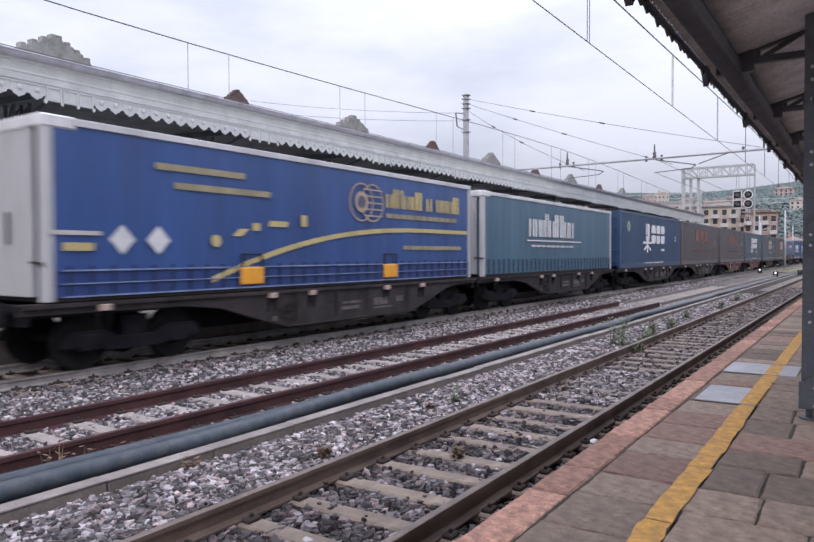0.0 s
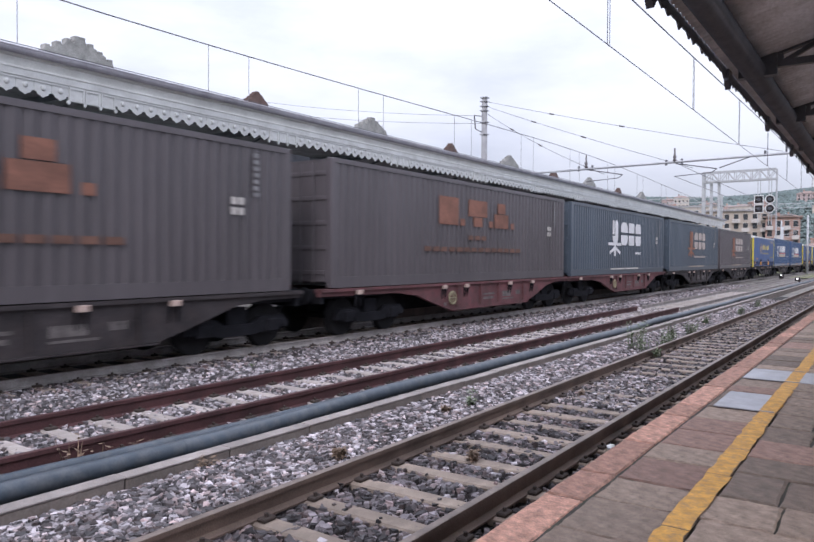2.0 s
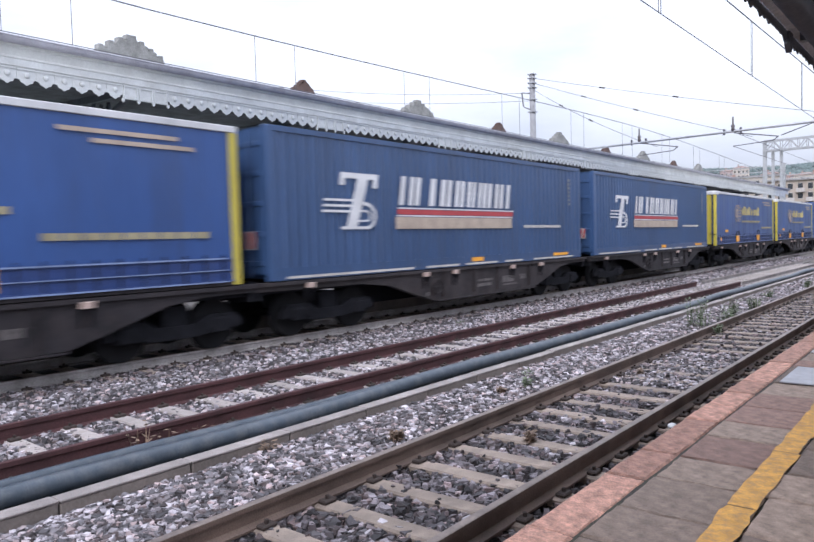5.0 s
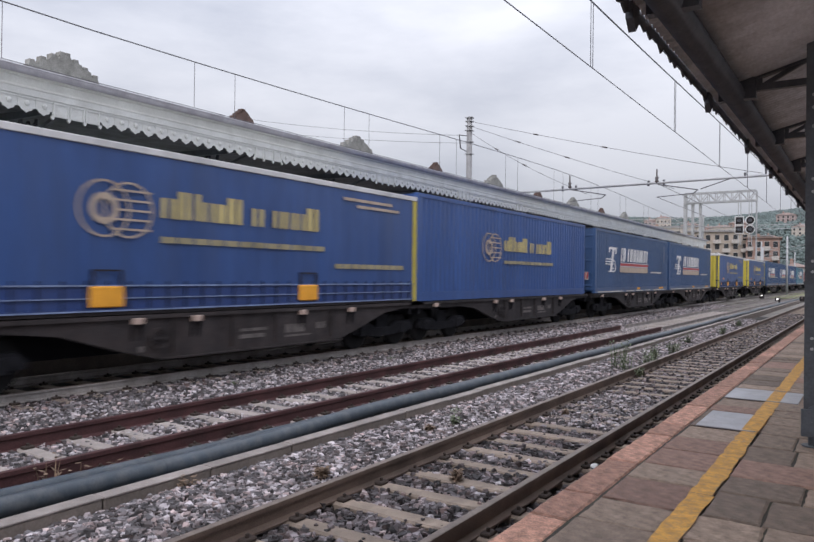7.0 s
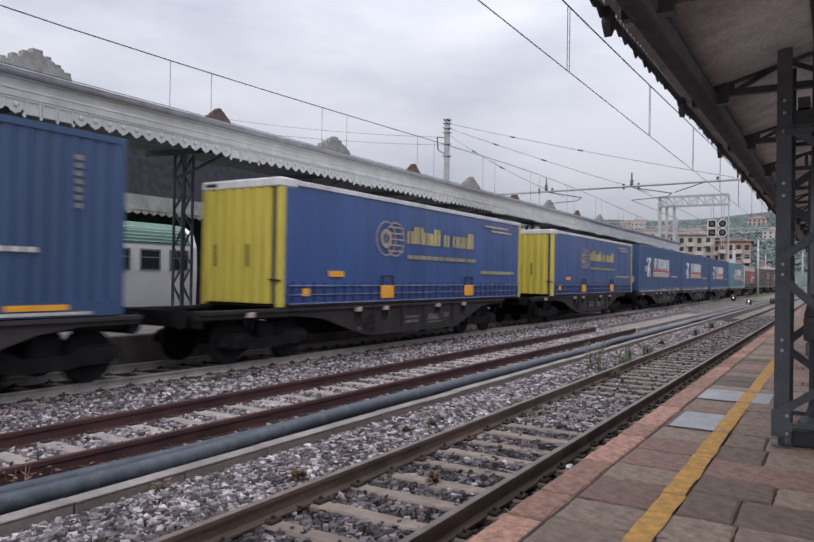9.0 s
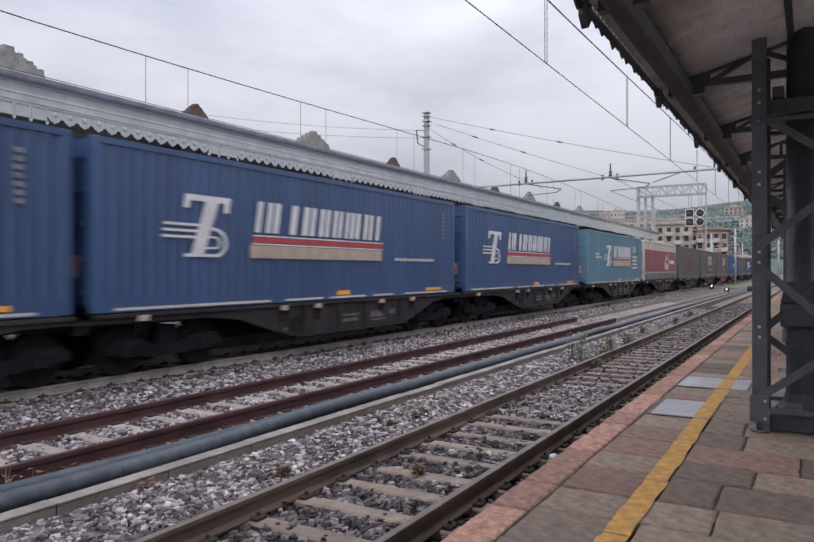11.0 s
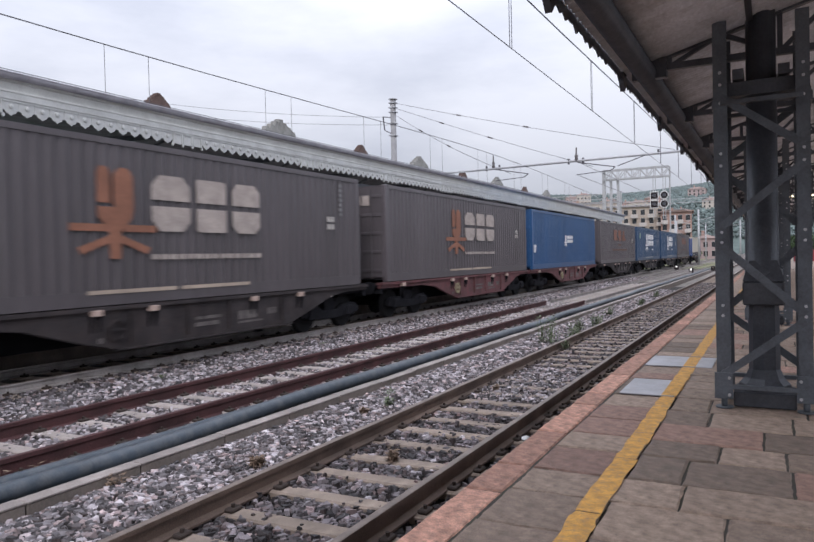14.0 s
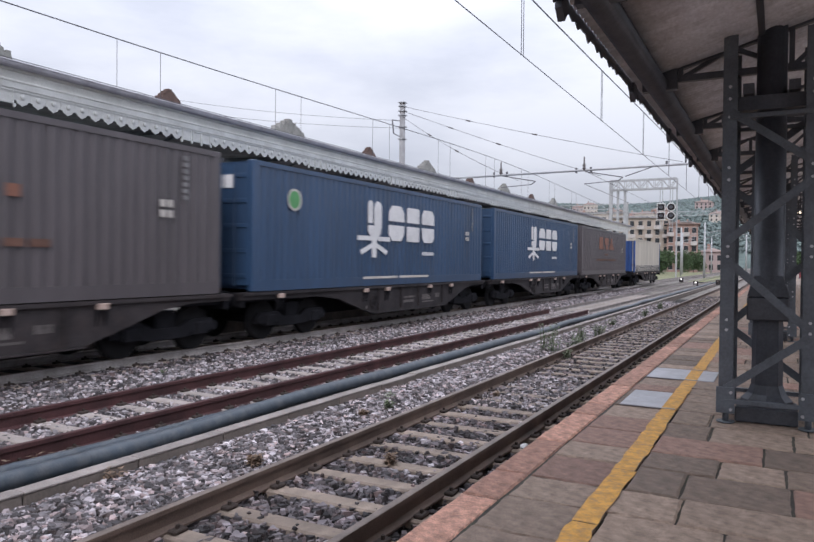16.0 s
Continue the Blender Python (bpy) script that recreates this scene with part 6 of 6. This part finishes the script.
def signal_head(x, square):
    s = thing("railway_signal", "square-framed railway signal under the gantry" if square else "round-framed railway signal under the gantry", "railway signal", group="signals of the gantry", at=(x, GY - 0.6, 0))
    b = bmesh.new()
    for dx in (-0.12, 0.12):
        bar(b, (dx, 0.1, 5.4), (dx, 0.1, gz - 0.9), 0.07)
    part("hanger", b, M["galv"], s)
    for z in (7.95, 7.03):
        b = bmesh.new()
        poly = [(-0.42, -0.42), (0.42, -0.42), (0.42, 0.42), (-0.42, 0.42)] if square else disc(0, 0, 0.43, 20)
        extrude_poly(b, poly, lambda u, v, t: (u, t, z + v), -0.04, 0.0)
        face = part("target", b, M["frame_black"], s, "black signal target")
        b = bmesh.new()
        if square:
            for q in (rect(-0.43, 0.43, 0.35, 0.43), rect(-0.43, 0.43, -0.43, -0.35), rect(-0.43, -0.35, -0.35, 0.35), rect(0.35, 0.43, -0.35, 0.35)):
                extrude_poly(b, q, lambda u, v, t: (u, t, z + v), -0.055, -0.04)
        else:
            for q in ring_polys(0, 0, 0.45, 0.08, 20):
                extrude_poly(b, q, lambda u, v, t: (u, t, z + v), -0.055, -0.04)
        part("rim", b, M["white"], face, "white rim")
        b = bmesh.new()
        tube(b, [(0, -0.04, z), (0, -0.30, z)], 0.17, 10)
        part("hood", b, M["iron_black"], face)
    return s


# the gantry stands beyond, between the train's track and the next
K = 1.42
for t_ in (gantry, signal_head(-10.95, True), signal_head(-9.95, False)):
    t_.scale = (K, K, K)
    t_.location = EYE + (t_.location - EYE) * K

# low distant gantries and masts of the yard
def yard_gantry(x0, x1, y, z, label):
    t = thing("yard_gantry", label, "overhead line support")
    b = bmesh.new()
    for zz in (z, z - 0.8):
        bar(b, (x0, y, zz), (x1, y, zz), 0.10)
    n = int(abs(x1 - x0) / 1.1)
    for k in range(n):
        xa, xb = x0 + (x1 - x0) * k / n, x0 + (x1 - x0) * (k + 1) / n
        bar(b, (xa, y, z - 0.8 if k % 2 else z), (xb, y, z if k % 2 else z - 0.8), 0.07)
    part("lattice_beam", b, M["galv"], t)
    for x in (x0, x1):
        b = bmesh.new()
        bar(b, (x, y, -0.5), (x, y, z + 0.3), 0.3)
        part("leg", b, M["galv"], t)
    return t


yard_gantry(-62, -22, 118, 11.8, "long pale lattice gantry over the station yard")
yard_gantry(-48, 16, 150, 12.6, "long pale tubular gantry across the distant tracks")
small_mast = bmesh.new()
tube(small_mast, [(0, 0, -0.5), (0, 0, 8.2)], [0.16, 0.12], 8)
bar(small_mast, (0, 0, 6.6), (2.4, 0, 7.0), 0.06)
bar(small_mast, (0, 0, 5.8), (2.4, 0, 6.6), 0.05)
pole_ = tagged(part("line_mast", small_mast, M["galv"]), "slim grey overhead line mast beside the distant tracks", "mast", group="distant line masts")
pole_.location = (-9.6, 112, 0)
for x, y in ((-5.6, 122), (-14.5, 126), (-1.6, 95), (-5.7, 160), (-1.2, 130), (-13.5, 175), (-0.9, 165), (-17, 150), (-1.4, 200), (-5.8, 210)):
    copy_thing(pole_, pose(x, y, 0, 0, 0, random.choice((0, 180))))

# ground signals beside the tracks
def dwarf(x, y, z, lamp):
    t = thing("dwarf_signal", "low trackside signal box with a lit white lamp" if lamp else "low dark trackside box", "dwarf signal", at=(x, y, z))
    b = bmesh.new()
    box(b, -0.22, 0.22, -0.16, 0.16, 0.0, 0.5, bevel=0.04)
    part("case", b, M["frame_black"], t)
    b = bmesh.new()
    tube(b, [(0, -0.17, 0.36), (0, -0.26, 0.36)], 0.085, 12)
    part("lens", b, LAMP if lamp else M["concrete_dark"], t)


LAMP = glow("lit signal lens", (1.0, 0.97, 0.92), 1.1)
dwarf(-7.0, 73, -0.2, True)
dwarf(-9.7, 85, -0.15, True)
dwarf(-5.5, 80, -0.2, False)

# ---- weeds ----
def weed(x, y, z, h, n, material, seed, label):
    r = random.Random(seed)
    b = bmesh.new()
    for k in range(n):
        a, lean, hh = r.uniform(0, 6.28), r.uniform(0.05, 0.4), h * r.uniform(0.5, 1.0)
        p0 = Vector((r.gauss(0, h * 0.16), r.gauss(0, h * 0.25), 0))
        tip = p0 + Vector((math.cos(a) * lean * hh, math.sin(a) * lean * hh, hh))
        mid = p0.lerp(tip, 0.5) + Vector((0, 0, hh * 0.08))
        w = 0.004 + 0.004 * h
        s = Vector((-math.sin(a), math.cos(a), 0)) * w
        v = [b.verts.new(p) for p in (p0 - s, p0 + s, mid + s, mid - s)]
        b.faces.new(v)
        b.faces.new((v[3], v[2], b.verts.new(tip)))
        for j in range(6):
            q = p0.lerp(tip, r.uniform(0.2, 0.95))
            aa = r.uniform(0, 6.28)
            d = Vector((math.cos(aa), math.sin(aa), r.uniform(-0.2, 0.6))) * (0.05 + 0.07 * h)
            sd = Vector((-d.y, d.x, 0)) * 0.22
            b.faces.new([b.verts.new(c) for c in (q, q + d * 0.5 + sd, q + d, q + d * 0.5 - sd)])
    ob = tagged(part("weed_plant", b, material, flip=False), label, "weed")
    ob.location = (x, y, z)


for k, (x, y, h, n) in enumerate(((-4.75, 16.2, 0.75, 26), (-4.55, 18.3, 0.55, 24), (-4.35, 17.0, 0.4, 30), (-4.6, 20.5, 0.45, 36), (-4.9, 24, 0.35, 30), (-4.7, 29, 0.4, 40), (-4.8, 34, 0.4, 40), (-5.2, 9.2, 0.16, 14), (-4.9, 8.6, 0.2, 18), (-9.9, 9.0, 0.14, 20), (-9.8, 14, 0.14, 20), (-4.1, 15.2, 0.25, 20))):
    weed(x, y, -0.2, h, n, M["leaf"], k, "green weed growing in the ballast")
for k, (x, y, h, n) in enumerate(((-4.75, 5.55, 0.14, 40), (-3.55, 6.3, 0.14, 40), (-4.95, 8.0, 0.13, 36), (-6.35, 4.2, 0.38, 7), (-6.4, 3.6, 0.45, 6), (-5.5, 4.4, 0.2, 8), (-3.9, 10.3, 0.1, 20))):
    weed(x, y, -0.2, h, n, M["drygrass"], 50 + k, "dry brown weed tuft in the ballast")

# ---- distance: houses, trees and the wooded hill ----
def house(x, y, w, d, h, wall, roof, storeys, bays, turn=0.0, hip=True, label="", balconies=True, base=-0.5):
    t = thing("apartment_house", label, "house", group="houses behind the station", at=(x, y, base))
    t.rotation_euler = (0, 0, radians(turn))
    part("wall", box(bmesh.new(), -w / 2, w / 2, 0, d, 0, h), M[wall], t)
    b = bmesh.new()
    e = 0.6
    base = [(-w / 2 - e, -e, h), (w / 2 + e, -e, h), (w / 2 + e, d + e, h), (-w / 2 - e, d + e, h)]
    rise = min(w, d) * 0.2 if hip else 0.35
    in_ = min(w, d) * 0.45 if hip else 0.1
    topv = [(-w / 2 + in_, d / 2 - 0.3, h + rise), (w / 2 - in_, d / 2 - 0.3, h + rise), (w / 2 - in_, d / 2 + 0.3, h + rise), (-w / 2 + in_, d / 2 + 0.3, h + rise)] if hip else [(p[0], p[1], h + rise) for p in base]
    va, vb = [b.verts.new(p) for p in base], [b.verts.new(p) for p in topv]
    for k in range(4):
        b.faces.new((va[k], va[(k + 1) % 4], vb[(k + 1) % 4], vb[k]))
    b.faces.new(va[::-1])
    b.faces.new(vb)
    rf = part("roof", b, M[roof], t)
    part("chimney", box(bmesh.new(), -w * 0.2, -w * 0.2 + 0.8, d * 0.4, d * 0.4 + 0.8, h, h + rise + 1.2), M["plaster_b"], rf)
    sh, sw = (h - 0.8) / storeys, w / bays
    wm1 = mesh_of("window", box(bmesh.new(), -0.55, 0.55, -0.05, 0.02, 0, 1.5), M["window"])
    fr = bmesh.new()
    box(fr, -0.68, 0.68, -0.09, 0.0, -0.12, 0.0)
    box(fr, -0.68, 0.68, -0.09, 0.0, 1.5, 1.62)
    frm = mesh_of("frame", fr, M["balcony"])
    bl = bmesh.new()
    box(bl, -sw * 0.42, sw * 0.42, -1.2, 0.0, 0, 0.18)
    box(bl, -sw * 0.42, sw * 0.42, -1.2, -1.1, 0.18, 1.05)
    blm = mesh_of("balcony", bl, M["balcony"])
    for s in range(storeys):
        for k in range(bays):
            xx, zz = -w / 2 + sw * (k + 0.5), 0.9 + s * sh
            o = place("window", wm1, t, xx, 0, zz)
            place("frame", frm, o)
            if balconies and s and k % 2 == s % 2:
                place("balcony", blm, t, xx, 0, zz - 0.85)
    return t


house(-34.5, 205, 16, 14, 15.4, "plaster_a", "slate", 6, 7, 9, False, "ochre apartment block with balconies and flat roof")
house(-23.2, 204, 8, 14, 13.4, "plaster_b", "tiles", 5, 4, 6, False, "brick red apartment block with pale balconies")
house(-16.6, 214, 6.5, 22, 6.0, "plaster_pink", "tiles", 2, 3, 3, True, "low pink house with red tiled roof", False)
house(-52, 225, 20, 14, 18.5, "plaster_c", "slate", 6, 7, 12, False, "cream apartment block with flat roof")
house(-76, 235, 22, 14, 18, "plaster_b", "tiles", 5, 7, 16, True, "brick red apartment house with tiled roof")
house(-103, 262, 26, 16, 19, "plaster_a", "tiles", 5, 9, 20, True, "ochre apartment house with tiled roof")
house(-43, 300, 24, 16, 19.5, "plaster_c", "slate", 6, 8, 12, False, "tall cream apartment house with flat roof")
house(-140, 300, 34, 16, 22, "plaster_c", "tiles", 5, 10, 22, True, "long cream apartment house with tiled roof")


def tree(x, y, h, r0, seed, material="tree", label="leafy dark green tree beside the railway"):
    r = random.Random(seed)
    t = thing("tree", label, "tree", at=(x, y, -0.6))
    b = bmesh.new()
    tube(b, [(0, 0, 0), (0.05 * h * r.uniform(-1, 1), 0, h * 0.35), (0, 0.03 * h, h * 0.7)], [h * 0.03, h * 0.02, h * 0.008], 7)
    for k in range(5):
        a = k * 1.3 + r.random()
        tube(b, [(0, 0, h * (0.25 + 0.08 * k)), (math.cos(a) * r0 * 0.6, math.sin(a) * r0 * 0.6, h * (0.42 + 0.09 * k))], [h * 0.012, h * 0.004], 5)
    part("trunk", b, M["bark"], t)
    rng = np.random.default_rng(seed)
    n = 2600
    lobes = [(r.uniform(-0.55, 0.55) * r0, r.uniform(-0.55, 0.55) * r0, h * r.uniform(0.35, 0.85), r0 * r.uniform(0.35, 0.6)) for _ in range(11)]
    pick = rng.integers(0, len(lobes), n)
    L = np.array(lobes)[pick]
    d = rng.normal(size=(n, 3))
    d /= np.linalg.norm(d, axis=1)[:, None]
    c = L[:, :3] + d * (L[:, 3] * (0.65 + 0.4 * rng.random(n)))[:, None] * np.array([1, 1, 0.85])
    u = rng.normal(size=(n, 3))
    u /= np.linalg.norm(u, axis=1)[:, None]
    v = np.cross(u, rng.normal(size=(n, 3)))
    v /= np.linalg.norm(v, axis=1)[:, None]
    s = (0.035 * h * (0.5 + rng.random(n)))[:, None]
    q = np.stack([c - u * s, c + v * s * 0.6, c + u * s, c - v * s * 0.6], 1).reshape(-1, 3)
    me = bpy.data.meshes.new("crown")
    me.from_pydata(q.tolist(), [], np.arange(n * 4).reshape(-1, 4).tolist())
    me.materials.append(M[material])
    part("crown", me, None, t)
    return t


t0 = [tree(-26, 150, 5.6, 3.0, 3), tree(-19, 168, 5.0, 2.8, 4), tree(-34, 175, 6.6, 3.4, 5)]
for k, (x, y, sc) in enumerate(((-22, 158, 0), (-18, 182, 1), (-29, 190, 2), (-20, 140, 1), (-22, 205, 2), (-45, 190, 0), (-60, 188, 2), (-21, 215, 0), (6, 230, 2), (7, 190, 1), (8, 215, 2), (4, 250, 0), (-48, 215, 2), (-75, 215, 0), (-105, 240, 2), (-90, 205, 1))):
    copy_thing(t0[sc], pose(x, y, -0.6, 0, 0, 47 * k))


def hill(name, cx, cy, rx, ry, h, seed, label):
    """A wooded ridge with an uneven crown of clumps; distance haze is mixed into its colours."""
    rng = np.random.default_rng(seed)
    nx, ny = 70, 22
    b = bmesh.new()
    gx = np.linspace(-1, 1, nx)
    gy = np.linspace(-1, 1, ny)
    def hz(u, v):
        p = Vector((u * 3 + seed, v * 2, seed))
        return h * max(0, (1 - v * v)) ** 0.8 * max(0.0, 1 - abs(u) ** 2.6) * (0.78 + 0.35 * noise.noise(p)) - 1.0
    vs = [[b.verts.new((cx + u * rx, cy + v * ry, hz(u, v))) for u in gx] for v in gy]
    for j in range(ny - 1):
        for i in range(nx - 1):
            b.faces.new((vs[j][i], vs[j][i + 1], vs[j + 1][i + 1], vs[j + 1][i])).smooth = True
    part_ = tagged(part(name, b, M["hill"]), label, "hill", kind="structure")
    n = 70000
    u, v = rng.uniform(-0.97, 0.97, n) if ry > 300 else rng.uniform(-0.5, 0.5, n), rng.uniform(-0.95, 0.25, n)
    s = rng.uniform(0.6, 1.7, n) * (ry / 260)
    oct_ = np.array([(1, 0, 0), (0, 1, 0), (-1, 0, 0), (0, -1, 0), (0, 0, 0.9), (0, 0, -1)])
    tri = np.array([(0, 1, 4), (1, 2, 4), (2, 3, 4), (3, 0, 4), (1, 0, 5), (2, 1, 5), (3, 2, 5), (0, 3, 5)])
    c = np.array([(cx + a * rx, cy + bb * ry, hz(a, bb) + ss * 0.5) for a, bb, ss in zip(u, v, s)])
    pts = oct_[None] + rng.uniform(-0.45, 0.45, (n, 6, 3))
    pts = pts * s[:, None, None] + c[:, None]
    me = bpy.data.meshes.new("wood")
    me.from_pydata(pts.reshape(-1, 3).tolist(), [], (tri[None] + (np.arange(n) * 6)[:, None, None]).reshape(-1, 3).tolist())
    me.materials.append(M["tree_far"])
    me.polygons.foreach_set("use_smooth", [True] * len(me.polygons))
    tagged(new("hillside_wood", me), "green woods covering the hillside, coloured pale for haze", "woods", kind="stuff")
    return lambda x, y: hz((x - cx) / rx, (y - cy) / ry)


hill_top = hill("hill", -120, 760, 620, 260, 81, 3, "low wooded hill beyond the town")
hill("hill_far", -620, 1250, 900, 380, 113, 8, "distant wooded ridge")
# houses scattered up the hillside
hr = random.Random(21)
for k in range(20):
    x, y = -24 - 8.2 * k + hr.uniform(-3, 3), hr.uniform(525, 585)
    wall = hr.choice(("plaster_a", "plaster_c", "plaster_c", "plaster_pink", "plaster_b"))
    text = {"plaster_a": "ochre", "plaster_c": "cream", "plaster_pink": "pink", "plaster_b": "brick red"}[wall]
    house(x, y, hr.uniform(9, 15), 10, hr.uniform(8, 12), wall, "tiles", 3, 4, hr.uniform(-10, 15), True, text + " house with tiled roof on the haze-tinted hillside", False, hill_top(x, y) - 2.0)
grass_strip = bmesh.new()
for x0, x1, y0_, y1_ in ((-9.4, -6.4, 88, 160), (-45, -13.5, 84.3, 190)):
    vs = [grass_strip.verts.new(p) for p in ((x0, y0_, -0.12), (x1, y0_, -0.12), (x1, y1_, -0.12), (x0, y1_, -0.12))]
    grass_strip.faces.new(vs)
tagged(part("grass_verge", grass_strip, M["grass"]), "rough grass verge between the distant tracks", "grass", kind="structure")


# ---- platform paving: kerb stones, slabs, cover plates and the yellow line ----
def slab_shape(w, l, seed, deep=0.05):
    """A worn flag: uneven edges, rounded lip, slightly dished top."""
    r = random.Random(seed)
    b = bmesh.new()
    n = 7
    rim = [(w * k / n, 0) for k in range(n)] + [(w, l * k / n) for k in range(n)] + [(w - w * k / n, l) for k in range(n)] + [(0, l - l * k / n) for k in range(n)]
    cx, cy = w / 2, l / 2
    def ring(inset, z, jit):
        out = []
        for x, y in rim:
            dx, dy = cx - x, cy - y
            q = inset + r.uniform(0, jit)
            out.append(b.verts.new((x + math.copysign(min(q, abs(dx)), dx), y + math.copysign(min(q, abs(dy)), dy), z + r.uniform(-0.002, 0.002))))
        return out
    low, lip, top_ = ring(0.003, -deep, 0.004), ring(0.003, -0.012, 0.009), ring(0.013, 0.0, 0.015)
    for p, q in ((low, lip), (lip, top_)):
        for k in range(len(rim)):
            b.faces.new((p[k], p[(k + 1) % len(rim)], q[(k + 1) % len(rim)], q[k]))
    b.faces.new(top_)
    return b


kr = random.Random(11)
kerb_mes = []
for L_ in (0.62, 0.85, 1.05, 1.3):
    kerb_mes.append((L_, mesh_of("kerb_stone", slab_shape(0.285, L_, int(L_ * 100), 0.30), M["kerb"])))
y = -14.5
while y < 75:
    L_, me = kr.choice(kerb_mes)
    place("kerb_stone", me, platform, -1.895, y, PZ + kr.uniform(-0.006, 0.006))
    y += L_
slab_mes = {}


def slab(w, l, pink):
    key = (round(w, 2), round(l, 2), pink, kr.randrange(3))
    if key not in slab_mes:
        slab_mes[key] = mesh_of("paving_slab", slab_shape(w, l, len(slab_mes)), M["slab_pink" if pink else "slab"])
    return slab_mes[key]


count = 0
y = -7.5
far_slabs = bmesh.new()
while y < 60:
    l = kr.choice((0.44, 0.50, 0.56, 0.62))
    x = -1.605
    while x < 3.4:
        w = kr.choice((0.56, 0.62, 0.68)) if x < -1.6 else kr.choice((0.36, 0.46, 0.55, 0.68, 0.85))
        pink = kr.random() < 0.15
        if count < 295 and -1.5 < y < 20 and x < 2.2:
            o = place("paving_slab", slab(w, l, pink), platform, x, y, PZ + kr.uniform(-0.007, 0.004))
            o.rotation_euler = (radians(kr.uniform(-0.3, 0.3)), radians(kr.uniform(-0.3, 0.3)), 0)
            count += 1
        else:
            box(far_slabs, x + 0.008, x + w - 0.008, y + 0.008, y + l - 0.008, PZ - 0.05, PZ + kr.uniform(-0.005, 0.003))
        x += w
    y += l
tagged(part("far_paving", far_slabs, M["slab"], platform), kind="stuff")
boxpart("paving_rest", (3.2, 12, Y0, 150, PZ - 0.05, PZ - 0.004), M["slab"], platform)
boxpart("paving_end", (-1.6, 3.2, 60.6, 150, PZ - 0.05, PZ - 0.004), M["slab"], platform)

boxpart("paving_start", (-1.6, 3.2, Y0, -7.5, PZ - 0.05, PZ - 0.004), M["slab"], platform)
yl = thing("yellow_line", "worn yellow safety line painted along the platform", "line marking", kind="structure")
y = -14.0
while y < 60:
    L_ = kr.uniform(0.7, 1.3)
    b = bmesh.new()
    n = 8
    left = [(-1.085 + kr.uniform(-0.014, 0.010), y + L_ * k / n) for k in range(n + 1)]
    right = [(-0.925 + kr.uniform(-0.012, 0.014), y + L_ * k / n) for k in range(n + 1)]
    for k in range(n):
        b.faces.new([b.verts.new((*p, PZ + 0.0075)) for p in (left[k], right[k], right[k + 1], left[k + 1])])
    part("line_stretch", b, M["yellow"], yl)
    y += L_ + 0.012
for x0, x1, y0_, y1_, text in ((-1.53, -0.95, 7.92, 8.90, "grey metal cover plate lying on the platform"), (-1.58, -0.72, 10.02, 10.95, "pale wide metal cover plate set in the platform")):
    o = tagged(part("cover_plate", box(bmesh.new(), x0, x1, y0_, y1_, PZ + 0.002, PZ + 0.016, bevel=0.004), M["plate"]), text, "cover plate")
b = bmesh.new()
for y0_, y1_ in ((7.93, 8.89), (10.03, 10.94)):
    b.faces.new([b.verts.new((x, yy, PZ + 0.0175)) for x, yy in ((-1.085, y0_), (-0.925, y0_), (-0.925, y1_), (-1.085, y1_))])
part("line_stretch", b, M["yellow"], yl)
s = bmesh.new()
bmesh.ops.create_icosphere(s, subdivisions=2, radius=0.055)
for v in s.verts:
    v.co = Vector((v.co.x * 0.8, v.co.y * 1.3, v.co.z * 0.6)) * (1 + 0.15 * noise.noise(v.co * 30))
o = tagged(part("white_stone", s, M["white"]), "single white stone lying beside the rail", "stone")
o.location = (-2.49, 7.5, -0.13)

motions()
